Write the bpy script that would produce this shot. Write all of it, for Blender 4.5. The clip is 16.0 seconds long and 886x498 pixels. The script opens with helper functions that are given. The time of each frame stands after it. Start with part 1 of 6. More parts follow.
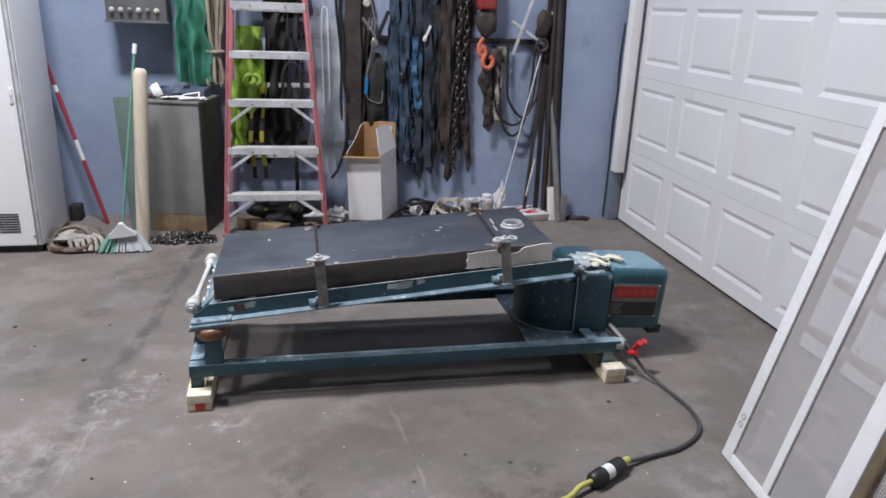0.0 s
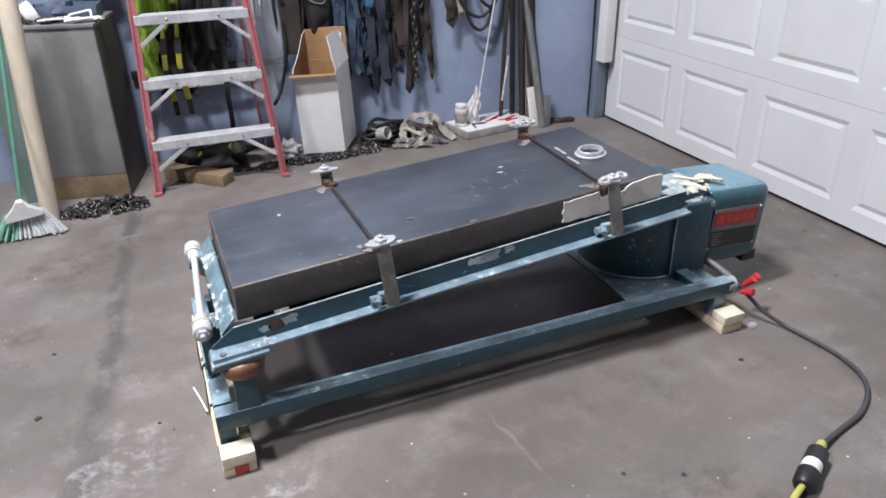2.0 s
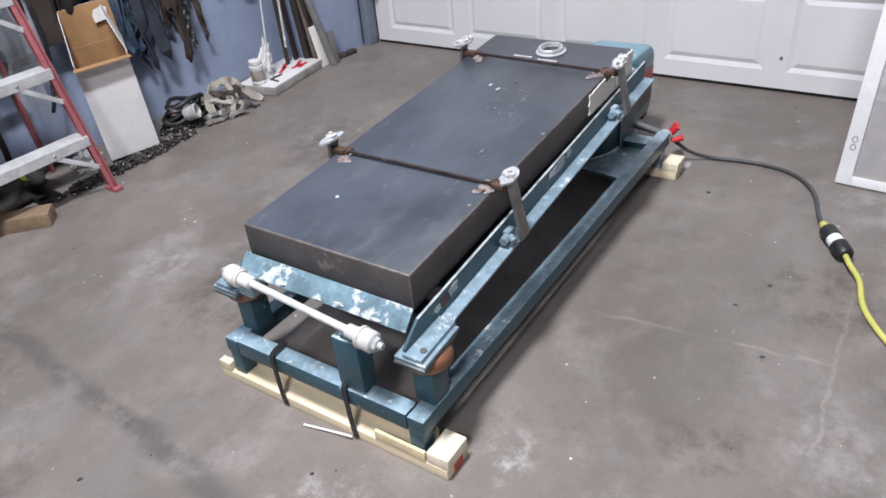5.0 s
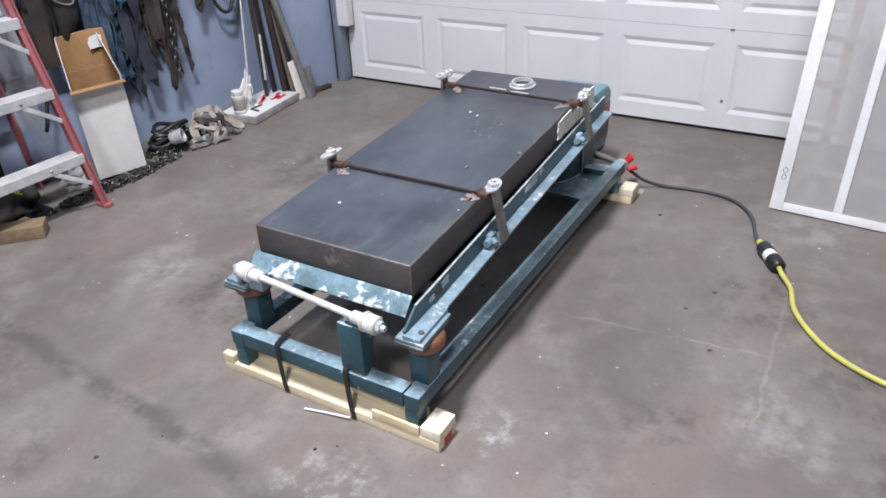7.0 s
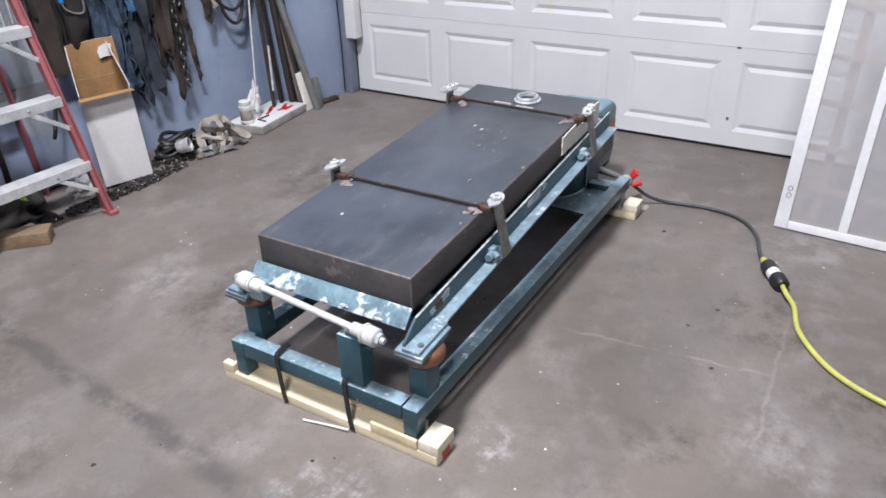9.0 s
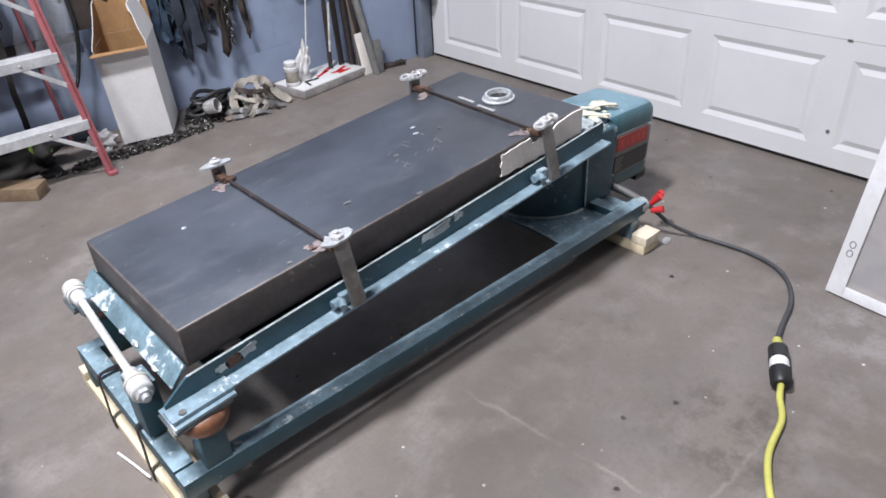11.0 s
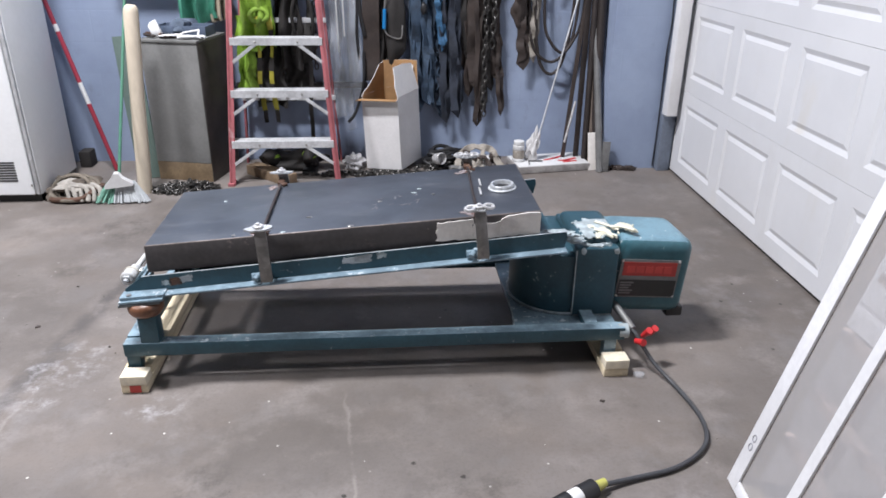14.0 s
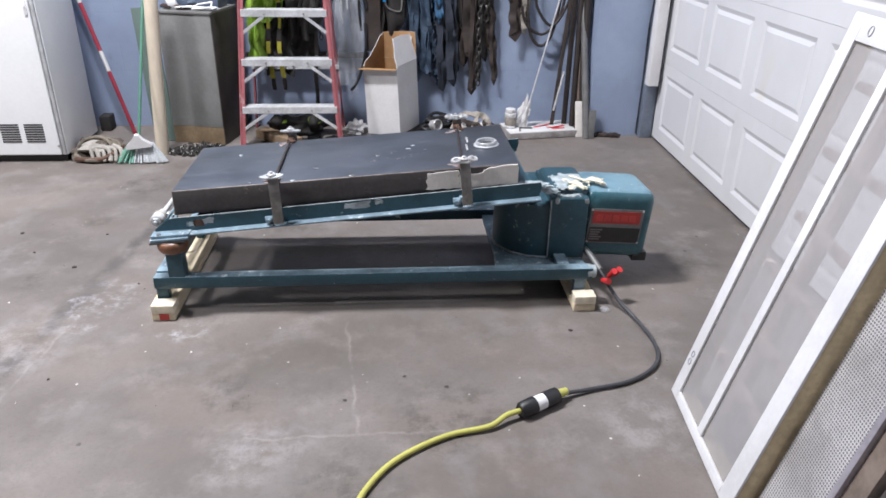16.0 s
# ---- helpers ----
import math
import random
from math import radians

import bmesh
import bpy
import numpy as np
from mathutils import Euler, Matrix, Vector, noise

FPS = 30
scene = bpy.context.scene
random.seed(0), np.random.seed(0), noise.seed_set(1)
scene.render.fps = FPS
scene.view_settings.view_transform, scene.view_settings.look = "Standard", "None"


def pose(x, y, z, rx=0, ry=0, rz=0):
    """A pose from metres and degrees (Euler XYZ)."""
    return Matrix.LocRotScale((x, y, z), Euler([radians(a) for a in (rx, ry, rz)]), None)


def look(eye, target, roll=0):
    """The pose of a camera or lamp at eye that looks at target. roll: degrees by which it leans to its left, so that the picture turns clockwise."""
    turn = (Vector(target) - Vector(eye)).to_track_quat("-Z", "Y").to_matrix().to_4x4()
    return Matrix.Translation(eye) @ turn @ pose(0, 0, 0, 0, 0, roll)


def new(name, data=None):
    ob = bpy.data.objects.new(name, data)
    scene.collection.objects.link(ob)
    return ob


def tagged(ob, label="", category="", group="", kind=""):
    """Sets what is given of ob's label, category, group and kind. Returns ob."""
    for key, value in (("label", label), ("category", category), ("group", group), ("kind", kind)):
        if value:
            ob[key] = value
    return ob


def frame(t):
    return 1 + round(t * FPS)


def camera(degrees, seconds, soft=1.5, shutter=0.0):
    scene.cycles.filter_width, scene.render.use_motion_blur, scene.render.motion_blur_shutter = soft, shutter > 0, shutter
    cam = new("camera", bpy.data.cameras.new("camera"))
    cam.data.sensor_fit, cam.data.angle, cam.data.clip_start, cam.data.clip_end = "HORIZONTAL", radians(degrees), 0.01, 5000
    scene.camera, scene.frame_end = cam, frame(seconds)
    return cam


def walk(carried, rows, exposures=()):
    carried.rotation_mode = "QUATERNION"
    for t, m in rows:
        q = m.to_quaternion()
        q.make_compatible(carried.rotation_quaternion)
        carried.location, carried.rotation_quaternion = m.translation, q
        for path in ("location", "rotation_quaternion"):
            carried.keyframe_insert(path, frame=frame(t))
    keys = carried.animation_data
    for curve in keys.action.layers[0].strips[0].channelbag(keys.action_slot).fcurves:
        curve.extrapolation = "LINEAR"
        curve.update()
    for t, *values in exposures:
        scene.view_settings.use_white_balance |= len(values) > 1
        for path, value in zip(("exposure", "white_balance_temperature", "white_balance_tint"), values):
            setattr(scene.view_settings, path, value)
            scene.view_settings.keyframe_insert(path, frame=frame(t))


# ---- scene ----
cam = camera(63.5, 16.0, soft=1.7)
PATH = [
    (0, (0.583, 0.396, 1.52), (0.973, 2.249, 0.876), 2.3),
    (0.5, (0.541, 0.749, 1.478), (0.952, 2.585, 0.799), 1.8),
    (1, (0.407, 1.03, 1.462), (0.827, 2.835, 0.708), 0.9),
    (1.5, (0.199, 1.212, 1.45), (0.737, 2.964, 0.648), -1.4),
    (2, (0.142, 1.357, 1.44), (0.821, 3.004, 0.531), -1.0),
    (2.5, (0.108, 1.57, 1.444), (0.914, 3.016, 0.323), -0.8),
    (3, (-0.06, 1.73, 1.442), (0.836, 3.057, 0.243), -0.4),
    (3.5, (-0.341, 1.869, 1.446), (0.731, 3.067, 0.256), -1.4),
    (4, (-0.503, 2.05, 1.449), (0.7, 3.155, 0.295), -0.3),
    (4.5, (-0.642, 2.218, 1.432), (0.675, 3.225, 0.313), -5.0),
    (6.8, (-1.068, 2.167, 1.461), (0.408, 3.07, 0.458), -2.8),
    (7, (-1.07, 2.163, 1.465), (0.414, 3.067, 0.475), -2.5),
    (7.5, (-1.063, 2.159, 1.465), (0.419, 3.081, 0.489), -2.5),
    (8, (-1.064, 2.158, 1.468), (0.433, 3.068, 0.503), -2.2),
    (8.5, (-1.071, 2.162, 1.469), (0.427, 3.081, 0.515), -2.0),
    (9, (-1.062, 2.153, 1.465), (0.429, 3.079, 0.506), -1.8),
    (9.2, (-1.041, 2.143, 1.466), (0.447, 3.072, 0.505), -1.8),
    (11.3, (0.083, 1.688, 1.417), (1.078, 3.058, 0.352), -2.8),
    (11.5, (0.199, 1.631, 1.402), (1.106, 3.06, 0.337), -2.4),
    (12, (0.409, 1.491, 1.418), (1.01, 3.054, 0.325), -3.3),
    (12.5, (0.604, 1.23, 1.442), (0.962, 2.889, 0.384), -1.1),
    (13, (0.797, 1.107, 1.458), (1.027, 2.826, 0.462), -0.8),
    (13.5, (0.968, 0.994, 1.474), (1.177, 2.758, 0.555), 0.8),
    (14, (1.09, 0.784, 1.501), (1.233, 2.603, 0.681), 0.6),
    (14.5, (1.15, 0.604, 1.543), (1.207, 2.453, 0.782), -0.4),
    (15, (1.114, 0.471, 1.559), (1.178, 2.337, 0.842), 0.4),
    (15.5, (1.108, 0.398, 1.546), (1.215, 2.233, 0.757), 0.3),
    (16, (1.117, 0.407, 1.543), (1.25, 2.199, 0.664), 0.9),
]
EXPOSE = [(0.0, 0.02), (1.0, 0.11), (2.5, 0.36), (4.5, 0.33), (9.0, 0.36), (12.5, 0.42), (14.5, 0.47), (16.0, 0.48)]
walk(cam, [(t, look(eye, target, roll)) for t, eye, target, roll in PATH], EXPOSE)

# ---- light ----
world = bpy.data.worlds.new("world")
scene.world = world
world.use_nodes = True
world.node_tree.nodes["Background"].inputs[0].default_value = (0.55, 0.62, 0.75, 1)
world.node_tree.nodes["Background"].inputs[1].default_value = 0.002


def ceiling_lamp(x, y, z, sx, sy, watts, colour):
    data = bpy.data.lights.new("ceiling_lamp", "AREA")
    data.shape, data.size, data.size_y, data.energy, data.color = "RECTANGLE", sx, sy, watts, colour
    ob = new("ceiling_lamp", data)
    ob.matrix_basis = pose(x, y, z)
    return ob


TUBE = (0.95, 0.95, 1.0)
ceiling_lamp(-0.5, 3.3, 5.2, 1.0, 0.4, 352, TUBE)
ceiling_lamp(-4.3, 1.3, 5.6, 0.6, 1.0, 315, TUBE)


# ---- materials ----
def nodes_of(name):
    m = bpy.data.materials.new(name)
    m.use_nodes = True
    nt = m.node_tree
    return m, nt, nt.nodes["Principled BSDF"]


def add(nt, kind, **sets):
    n = nt.nodes.new(kind)
    for k, v in sets.items():
        if k in n.inputs:
            n.inputs[k].default_value = v
    return n


def math2(nt, op, a, b=None, c=None):
    n = nt.nodes.new("ShaderNodeMath")
    n.operation = op
    for i, v in enumerate((a, b, c)):
        if v is None:
            continue
        if isinstance(v, (int, float)):
            n.inputs[i].default_value = v
        else:
            nt.links.new(v, n.inputs[i])
    return n.outputs[0]


def noise_of(nt, scale, detail=4.0, rough=0.55, stretch=None):
    co = nt.nodes.new("ShaderNodeTexCoord").outputs["Object"]
    if stretch:
        mp = nt.nodes.new("ShaderNodeMapping")
        mp.inputs["Scale"].default_value = stretch
        nt.links.new(co, mp.inputs[0])
        co = mp.outputs[0]
    n = add(nt, "ShaderNodeTexNoise", Scale=scale, Detail=detail, Roughness=rough)
    nt.links.new(co, n.inputs["Vector"])
    return n.outputs["Fac"]


def steps(nt, fac, lo, hi):
    n = add(nt, "ShaderNodeMapRange")
    n.interpolation_type = "SMOOTHSTEP"
    n.inputs["From Min"].default_value, n.inputs["From Max"].default_value = lo, hi
    nt.links.new(fac, n.inputs["Value"])
    return n.outputs[0]


def blend(nt, fac, a, b):
    n = nt.nodes.new("ShaderNodeMix")
    n.data_type = "RGBA"
    for sock, v in ((n.inputs[0], fac), (n.inputs[6], a), (n.inputs[7], b)):
        if isinstance(v, (int, float)):
            sock.default_value = v
        elif isinstance(v, tuple):
            sock.default_value = (*v[:3], 1)
        else:
            nt.links.new(v, sock)
    return n.outputs[2]


def bump(nt, bsdf, height, strength, dist=0.004):
    n = add(nt, "ShaderNodeBump", Strength=strength, Distance=dist)
    nt.links.new(height, n.inputs["Height"])
    nt.links.new(n.outputs[0], bsdf.inputs["Normal"])


def surface(name, base, rough=0.6, metal=0.0, dark=0.7, scale=6.0, fine=70.0, relief=0.15, chips=None, stretch=None):
    """Base colour that wanders down to dark times itself, fine grain and relief; chips: colour, size, share, roughness."""
    m, nt, b = nodes_of(name)
    big, small = noise_of(nt, scale, 5.0, 0.6, stretch), noise_of(nt, fine, 3.0, 0.6, stretch)
    mix = math2(nt, "ADD", math2(nt, "MULTIPLY", big, 0.7), math2(nt, "MULTIPLY", small, 0.3))
    col = blend(nt, steps(nt, mix, 0.35, 0.65), tuple(c * dark for c in base), base)
    r = math2(nt, "ADD", math2(nt, "MULTIPLY", small, 0.16), rough - 0.08)
    if chips:
        tint, size, share, rr = chips
        spot = steps(nt, noise_of(nt, size, 8.0, 0.72), 1 - share, 1 - share + 0.05)
        col = blend(nt, spot, col, tint)
        r = blend(nt, spot, r, (rr, rr, rr))
    nt.links.new(col, b.inputs["Base Color"])
    nt.links.new(r, b.inputs["Roughness"])
    b.inputs["Metallic"].default_value = metal
    if relief:
        bump(nt, b, small, relief, 0.002)
    return m


def concrete():
    m, nt, b = nodes_of("concrete_floor")
    co = nt.nodes.new("ShaderNodeTexCoord").outputs["Object"]
    sep = nt.nodes.new("ShaderNodeSeparateXYZ")
    nt.links.new(co, sep.inputs[0])
    X, Y = sep.outputs[0], sep.outputs[1]
    big, mid, fine = noise_of(nt, 0.9, 6, 0.62), noise_of(nt, 4.5, 8, 0.65), noise_of(nt, 90, 4, 0.6)
    col = blend(nt, steps(nt, big, 0.32, 0.68), (0.132, 0.115, 0.104), (0.212, 0.189, 0.176))
    col = blend(nt, math2(nt, "MULTIPLY", steps(nt, mid, 0.48, 0.70), 0.6), col, (0.262, 0.237, 0.224))
    col = blend(nt, math2(nt, "MULTIPLY", steps(nt, noise_of(nt, 2.2, 8, 0.72), 0.50, 0.72), 0.5), col, (0.095, 0.083, 0.075))
    col = blend(nt, math2(nt, "MULTIPLY", steps(nt, noise_of(nt, 14, 6, 0.7), 0.52, 0.72), 0.45), col, (0.12, 0.105, 0.096))
    col = blend(nt, math2(nt, "MULTIPLY", steps(nt, fine, 0.45, 0.7), 0.3), col, (0.12, 0.105, 0.093))
    col = blend(nt, math2(nt, "MULTIPLY", steps(nt, noise_of(nt, 1.7, 5, 0.6, (1, 1.4, 1)), 0.46, 0.66), 0.38), col, (0.185, 0.152, 0.128))
    col = blend(nt, math2(nt, "MULTIPLY", steps(nt, noise_of(nt, 3.3, 6, 0.65, (1.3, 1, 1)), 0.52, 0.70), 0.35), col, (0.215, 0.207, 0.208))
    wob = math2(nt, "MULTIPLY", math2(nt, "SUBTRACT", noise_of(nt, 2.6, 5, 0.6), 0.5), 0.22)
    wob2 = math2(nt, "MULTIPLY", math2(nt, "SUBTRACT", noise_of(nt, 9, 4, 0.6), 0.5), 0.06)

    wob4 = math2(nt, "MULTIPLY", math2(nt, "SUBTRACT", noise_of(nt, 4.2, 5, 0.6), 0.5), 0.09)

    def band(x0, y0, x1, y1, half, tint, share, col, soft=1.0, wobble=wob):
        """A worn or stained strip along a line of the floor."""
        l = math.hypot(x1 - x0, y1 - y0)
        dx, dy = (x1 - x0) / l, (y1 - y0) / l
        px, py = math2(nt, "SUBTRACT", X, x0), math2(nt, "SUBTRACT", Y, y0)
        across = math2(nt, "ADD", math2(nt, "SUBTRACT", math2(nt, "MULTIPLY", px, dy), math2(nt, "MULTIPLY", py, dx)), wobble)
        along = math2(nt, "ADD", math2(nt, "MULTIPLY", px, dx), math2(nt, "MULTIPLY", py, dy))
        inside = steps(nt, math2(nt, "ABSOLUTE", across), half * (1 + soft), half * (1 - soft) + 1e-4)
        n1, n2 = steps(nt, along, -0.1, 0.1), steps(nt, along, l + 0.1, l - 0.1)
        fac = math2(nt, "MULTIPLY", math2(nt, "MULTIPLY", inside, n1), math2(nt, "MULTIPLY", n2, share))
        fac = math2(nt, "MULTIPLY", fac, steps(nt, noise_of(nt, 6.5, 6, 0.7), 0.36, 0.56))
        return blend(nt, fac, col, tint)

    def patch(x0, y0, r, tint, share, col, grain=10, lo=0.42):
        px, py = math2(nt, "SUBTRACT", X, x0), math2(nt, "SUBTRACT", Y, y0)
        d = math2(nt, "SQRT", math2(nt, "ADD", math2(nt, "MULTIPLY", px, px), math2(nt, "MULTIPLY", py, py)))
        fac = math2(nt, "MULTIPLY", steps(nt, math2(nt, "ADD", d, wob), r * 1.3, r * 0.5), steps(nt, noise_of(nt, grain, 8, 0.74), lo, lo + 0.22))
        return blend(nt, math2(nt, "MULTIPLY", fac, share), col, tint)

    col = band(-0.03, 5.0, -0.16, 3.55, 0.030, (0.07, 0.065, 0.065), 0.8, col, 0.7, wob4)
    col = band(-0.16, 3.55, -0.36, 2.2, 0.036, (0.07, 0.065, 0.065), 0.65, col, 0.8, wob4)
    col = band(0.92, 2.85, 0.99, 2.2, 0.005, (0.40, 0.37, 0.34), 0.3, col, 0.9, wob2)
    col = band(0.55, 2.21, 1.35, 2.22, 0.005, (0.38, 0.35, 0.33), 0.25, col, 0.9, wob2)
    col = band(-0.17, 3.02, -0.24, 2.3, 0.006, (0.36, 0.34, 0.33), 0.25, col, 0.9, wob2)
    col = band(0.2, 4.4, 0.6, 4.55, 0.05, (0.36, 0.33, 0.31), 0.3, col, 0.9)
    for x0, y0, r in ((-0.35, 2.72, 0.26), (-0.55, 2.45, 0.25), (0.44, 4.43, 0.16), (-0.7, 3.5, 0.2), (2.3, 3.4, 0.12), (1.95, 2.2, 0.2), (0.7, 2.1, 0.2)):
        col = patch(x0, y0, r, (0.40, 0.38, 0.38), 0.34, col)
    for x0, y0, r in ((0.546, 2.44, 0.09), (-0.52, 3.28, 0.09), (-0.42, 3.97, 0.1), (2.38, 3.35, 0.22), (0.9, 1.9, 0.25), (1.6, 4.5, 0.3), (0.55, 1.75, 0.25), (-0.3, 4.5, 0.2), (0.5, 4.0, 0.3), (1.3, 2.3, 0.2)):
        col = patch(x0, y0, r, (0.065, 0.057, 0.05), 0.6, col)
    for x0, y0, r in ((-0.30, 4.0, 0.50), (-0.55, 3.45, 0.35), (0.05, 4.55, 0.35), (1.25, 2.72, 0.40), (0.75, 2.62, 0.25)):
        col = patch(x0, y0, r, (0.098, 0.087, 0.080), 0.42, col, 5, 0.30)
    for x0, y0, r in ((-0.13, 3.10, 0.17), (-0.14, 2.90, 0.08), (0.30, 2.85, 0.075), (0.22, 2.83, 0.05)):
        col = patch(x0, y0, r, (0.44, 0.43, 0.44), 0.52, col, 13, 0.46)
    cells = add(nt, "ShaderNodeTexVoronoi", Scale=16.0)
    nt.links.new(co, cells.inputs["Vector"])
    fleck = math2(nt, "MULTIPLY", steps(nt, cells.outputs["Distance"], 0.09, 0.05), steps(nt, noise_of(nt, 3.1, 3, 0.5), 0.55, 0.62))
    col = blend(nt, fleck, col, (0.62, 0.60, 0.56))
    chip = add(nt, "ShaderNodeTexVoronoi", Scale=7.0)
    nt.links.new(co, chip.inputs["Vector"])
    dark = math2(nt, "MULTIPLY", steps(nt, math2(nt, "ADD", chip.outputs["Distance"], math2(nt, "MULTIPLY", fine, 0.12)), 0.135, 0.09), steps(nt, noise_of(nt, 1.3, 3, 0.5), 0.50, 0.60))
    col = blend(nt, dark, col, (0.045, 0.04, 0.036))
    nt.links.new(col, b.inputs["Base Color"])
    rr = math2(nt, "ADD", math2(nt, "MULTIPLY", mid, 0.35), 0.36)
    nt.links.new(rr, b.inputs["Roughness"])
    b.inputs["Specular IOR Level"].default_value = 0.28
    bump(nt, b, math2(nt, "ADD", math2(nt, "MULTIPLY", fine, 0.5), mid), 0.12, 0.006)
    return m


def block_wall():
    """Painted block wall: blue-grey paint, faint courses, scuffs."""
    m, nt, b = nodes_of("blue_wall_paint")
    co = nt.nodes.new("ShaderNodeTexCoord").outputs["Object"]
    mp = nt.nodes.new("ShaderNodeMapping")
    mp.inputs["Rotation"].default_value = (radians(90), 0, 0)
    nt.links.new(co, mp.inputs[0])
    br = add(nt, "ShaderNodeTexBrick", Scale=1.0)
    br.inputs["Brick Width"].default_value, br.inputs["Row Height"].default_value, br.inputs["Mortar Size"].default_value = 0.4, 0.2, 0.006
    br.inputs["Mortar Smooth"].default_value = 0.6
    nt.links.new(mp.outputs[0], br.inputs["Vector"])
    big, scuff = noise_of(nt, 1.6, 6, 0.65), noise_of(nt, 7, 8, 0.7, (1, 1, 0.5))
    col = blend(nt, steps(nt, big, 0.3, 0.7), (0.25, 0.305, 0.43), (0.32, 0.385, 0.52))
    col = blend(nt, math2(nt, "MULTIPLY", steps(nt, scuff, 0.55, 0.75), 0.45), col, (0.16, 0.18, 0.22))
    nt.links.new(col, b.inputs["Base Color"])
    b.inputs["Roughness"].default_value = 0.55
    h = math2(nt, "ADD", math2(nt, "MULTIPLY", br.outputs["Fac"], -0.22), math2(nt, "MULTIPLY", noise_of(nt, 45, 4, 0.6), 0.35))
    bump(nt, b, h, 0.3, 0.006)
    return m


def door_paint():
    """White paint with faint runs and a few yellowed and grimy stains; each panel has its own."""
    m, nt, b = nodes_of("white_door_paint")
    co = nt.nodes.new("ShaderNodeTexCoord").outputs["Object"]
    rnd = nt.nodes.new("ShaderNodeObjectInfo").outputs["Random"]
    shift = add(nt, "ShaderNodeVectorMath")
    nt.links.new(co, shift.inputs[0])
    nt.links.new(math2(nt, "MULTIPLY", rnd, 40.0), shift.inputs[1])

    def cloud(scale, detail, rough, stretch):
        mp = nt.nodes.new("ShaderNodeMapping")
        mp.inputs["Scale"].default_value = stretch
        nt.links.new(shift.outputs[0], mp.inputs[0])
        n = add(nt, "ShaderNodeTexNoise", Scale=scale, Detail=detail, Roughness=rough)
        nt.links.new(mp.outputs[0], n.inputs["Vector"])
        return n.outputs["Fac"]

    col = blend(nt, steps(nt, cloud(1.3, 6, 0.65, (1, 1, 1)), 0.35, 0.7), (0.635, 0.64, 0.66), (0.69, 0.695, 0.715))
    col = blend(nt, math2(nt, "MULTIPLY", steps(nt, cloud(5, 7, 0.65, (1, 1, 0.3)), 0.54, 0.80), 0.28), col, (0.60, 0.57, 0.50))
    col = blend(nt, math2(nt, "MULTIPLY", steps(nt, cloud(0.9, 7, 0.7, (1, 1.2, 0.6)), 0.56, 0.76), 0.32), col, (0.53, 0.51, 0.48))
    col = blend(nt, math2(nt, "MULTIPLY", steps(nt, cloud(2.3, 5, 0.6, (1, 1.1, 0.5)), 0.63, 0.78), 0.35), col, (0.60, 0.54, 0.42))
    nt.links.new(col, b.inputs["Base Color"])
    b.inputs["Roughness"].default_value = 0.42
    bump(nt, b, noise_of(nt, 60, 3, 0.6), 0.06, 0.002)
    return m


def mesh_screen():
    """Fine wire cloth: mostly open."""
    m, nt, b = nodes_of("wire_cloth")
    b.inputs["Base Color"].default_value = (0.46, 0.45, 0.46, 1)
    b.inputs["Roughness"].default_value = 0.5
    clear = nt.nodes.new("ShaderNodeBsdfTransparent")
    mix = nt.nodes.new("ShaderNodeMixShader")
    fac = math2(nt, "ADD", math2(nt, "MULTIPLY", noise_of(nt, 5, 5, 0.6), 0.2), 0.38)
    nt.links.new(fac, mix.inputs[0])
    nt.links.new(clear.outputs[0], mix.inputs[1])
    nt.links.new(b.outputs[0], mix.inputs[2])
    nt.links.new(mix.outputs[0], nt.nodes["Material Output"].inputs[0])
    return m


def perforated(m_inv):
    m, nt, b = nodes_of("perforated_steel")
    co = nt.nodes.new("ShaderNodeTexCoord").outputs["Object"]
    mp = nt.nodes.new("ShaderNodeMapping")
    mp.inputs["Location"].default_value = m_inv.to_translation()
    mp.inputs["Rotation"].default_value = m_inv.to_euler()
    nt.links.new(co, mp.inputs[0])
    v = add(nt, "ShaderNodeTexVoronoi", Scale=112.0, Randomness=0.0)
    v.voronoi_dimensions = "2D"
    nt.links.new(mp.outputs[0], v.inputs["Vector"])
    hole = steps(nt, v.outputs["Distance"], 0.38, 0.30)
    col = blend(nt, steps(nt, noise_of(nt, 6, 5, 0.6), 0.35, 0.65), (0.40, 0.39, 0.39), (0.58, 0.57, 0.58))
    nt.links.new(blend(nt, hole, col, (0.16, 0.15, 0.155)), b.inputs["Base Color"])
    b.inputs["Roughness"].default_value, b.inputs["Metallic"].default_value = 0.5, 0.15
    return m


def clear_plastic():
    m, nt, b = nodes_of("clear_plastic")
    b.inputs["Base Color"].default_value = (0.72, 0.76, 0.82, 1)
    b.inputs["Roughness"].default_value = 0.22
    clear = nt.nodes.new("ShaderNodeBsdfTransparent")
    mix = nt.nodes.new("ShaderNodeMixShader")
    fac = math2(nt, "ADD", math2(nt, "MULTIPLY", steps(nt, noise_of(nt, 5, 4, 0.55, (2, 1, 0.5)), 0.35, 0.8), 0.24), 0.08)
    nt.links.new(fac, mix.inputs[0])
    nt.links.new(clear.outputs[0], mix.inputs[1])
    nt.links.new(b.outputs[0], mix.inputs[2])
    nt.links.new(mix.outputs[0], nt.nodes["Material Output"].inputs[0])
    return m


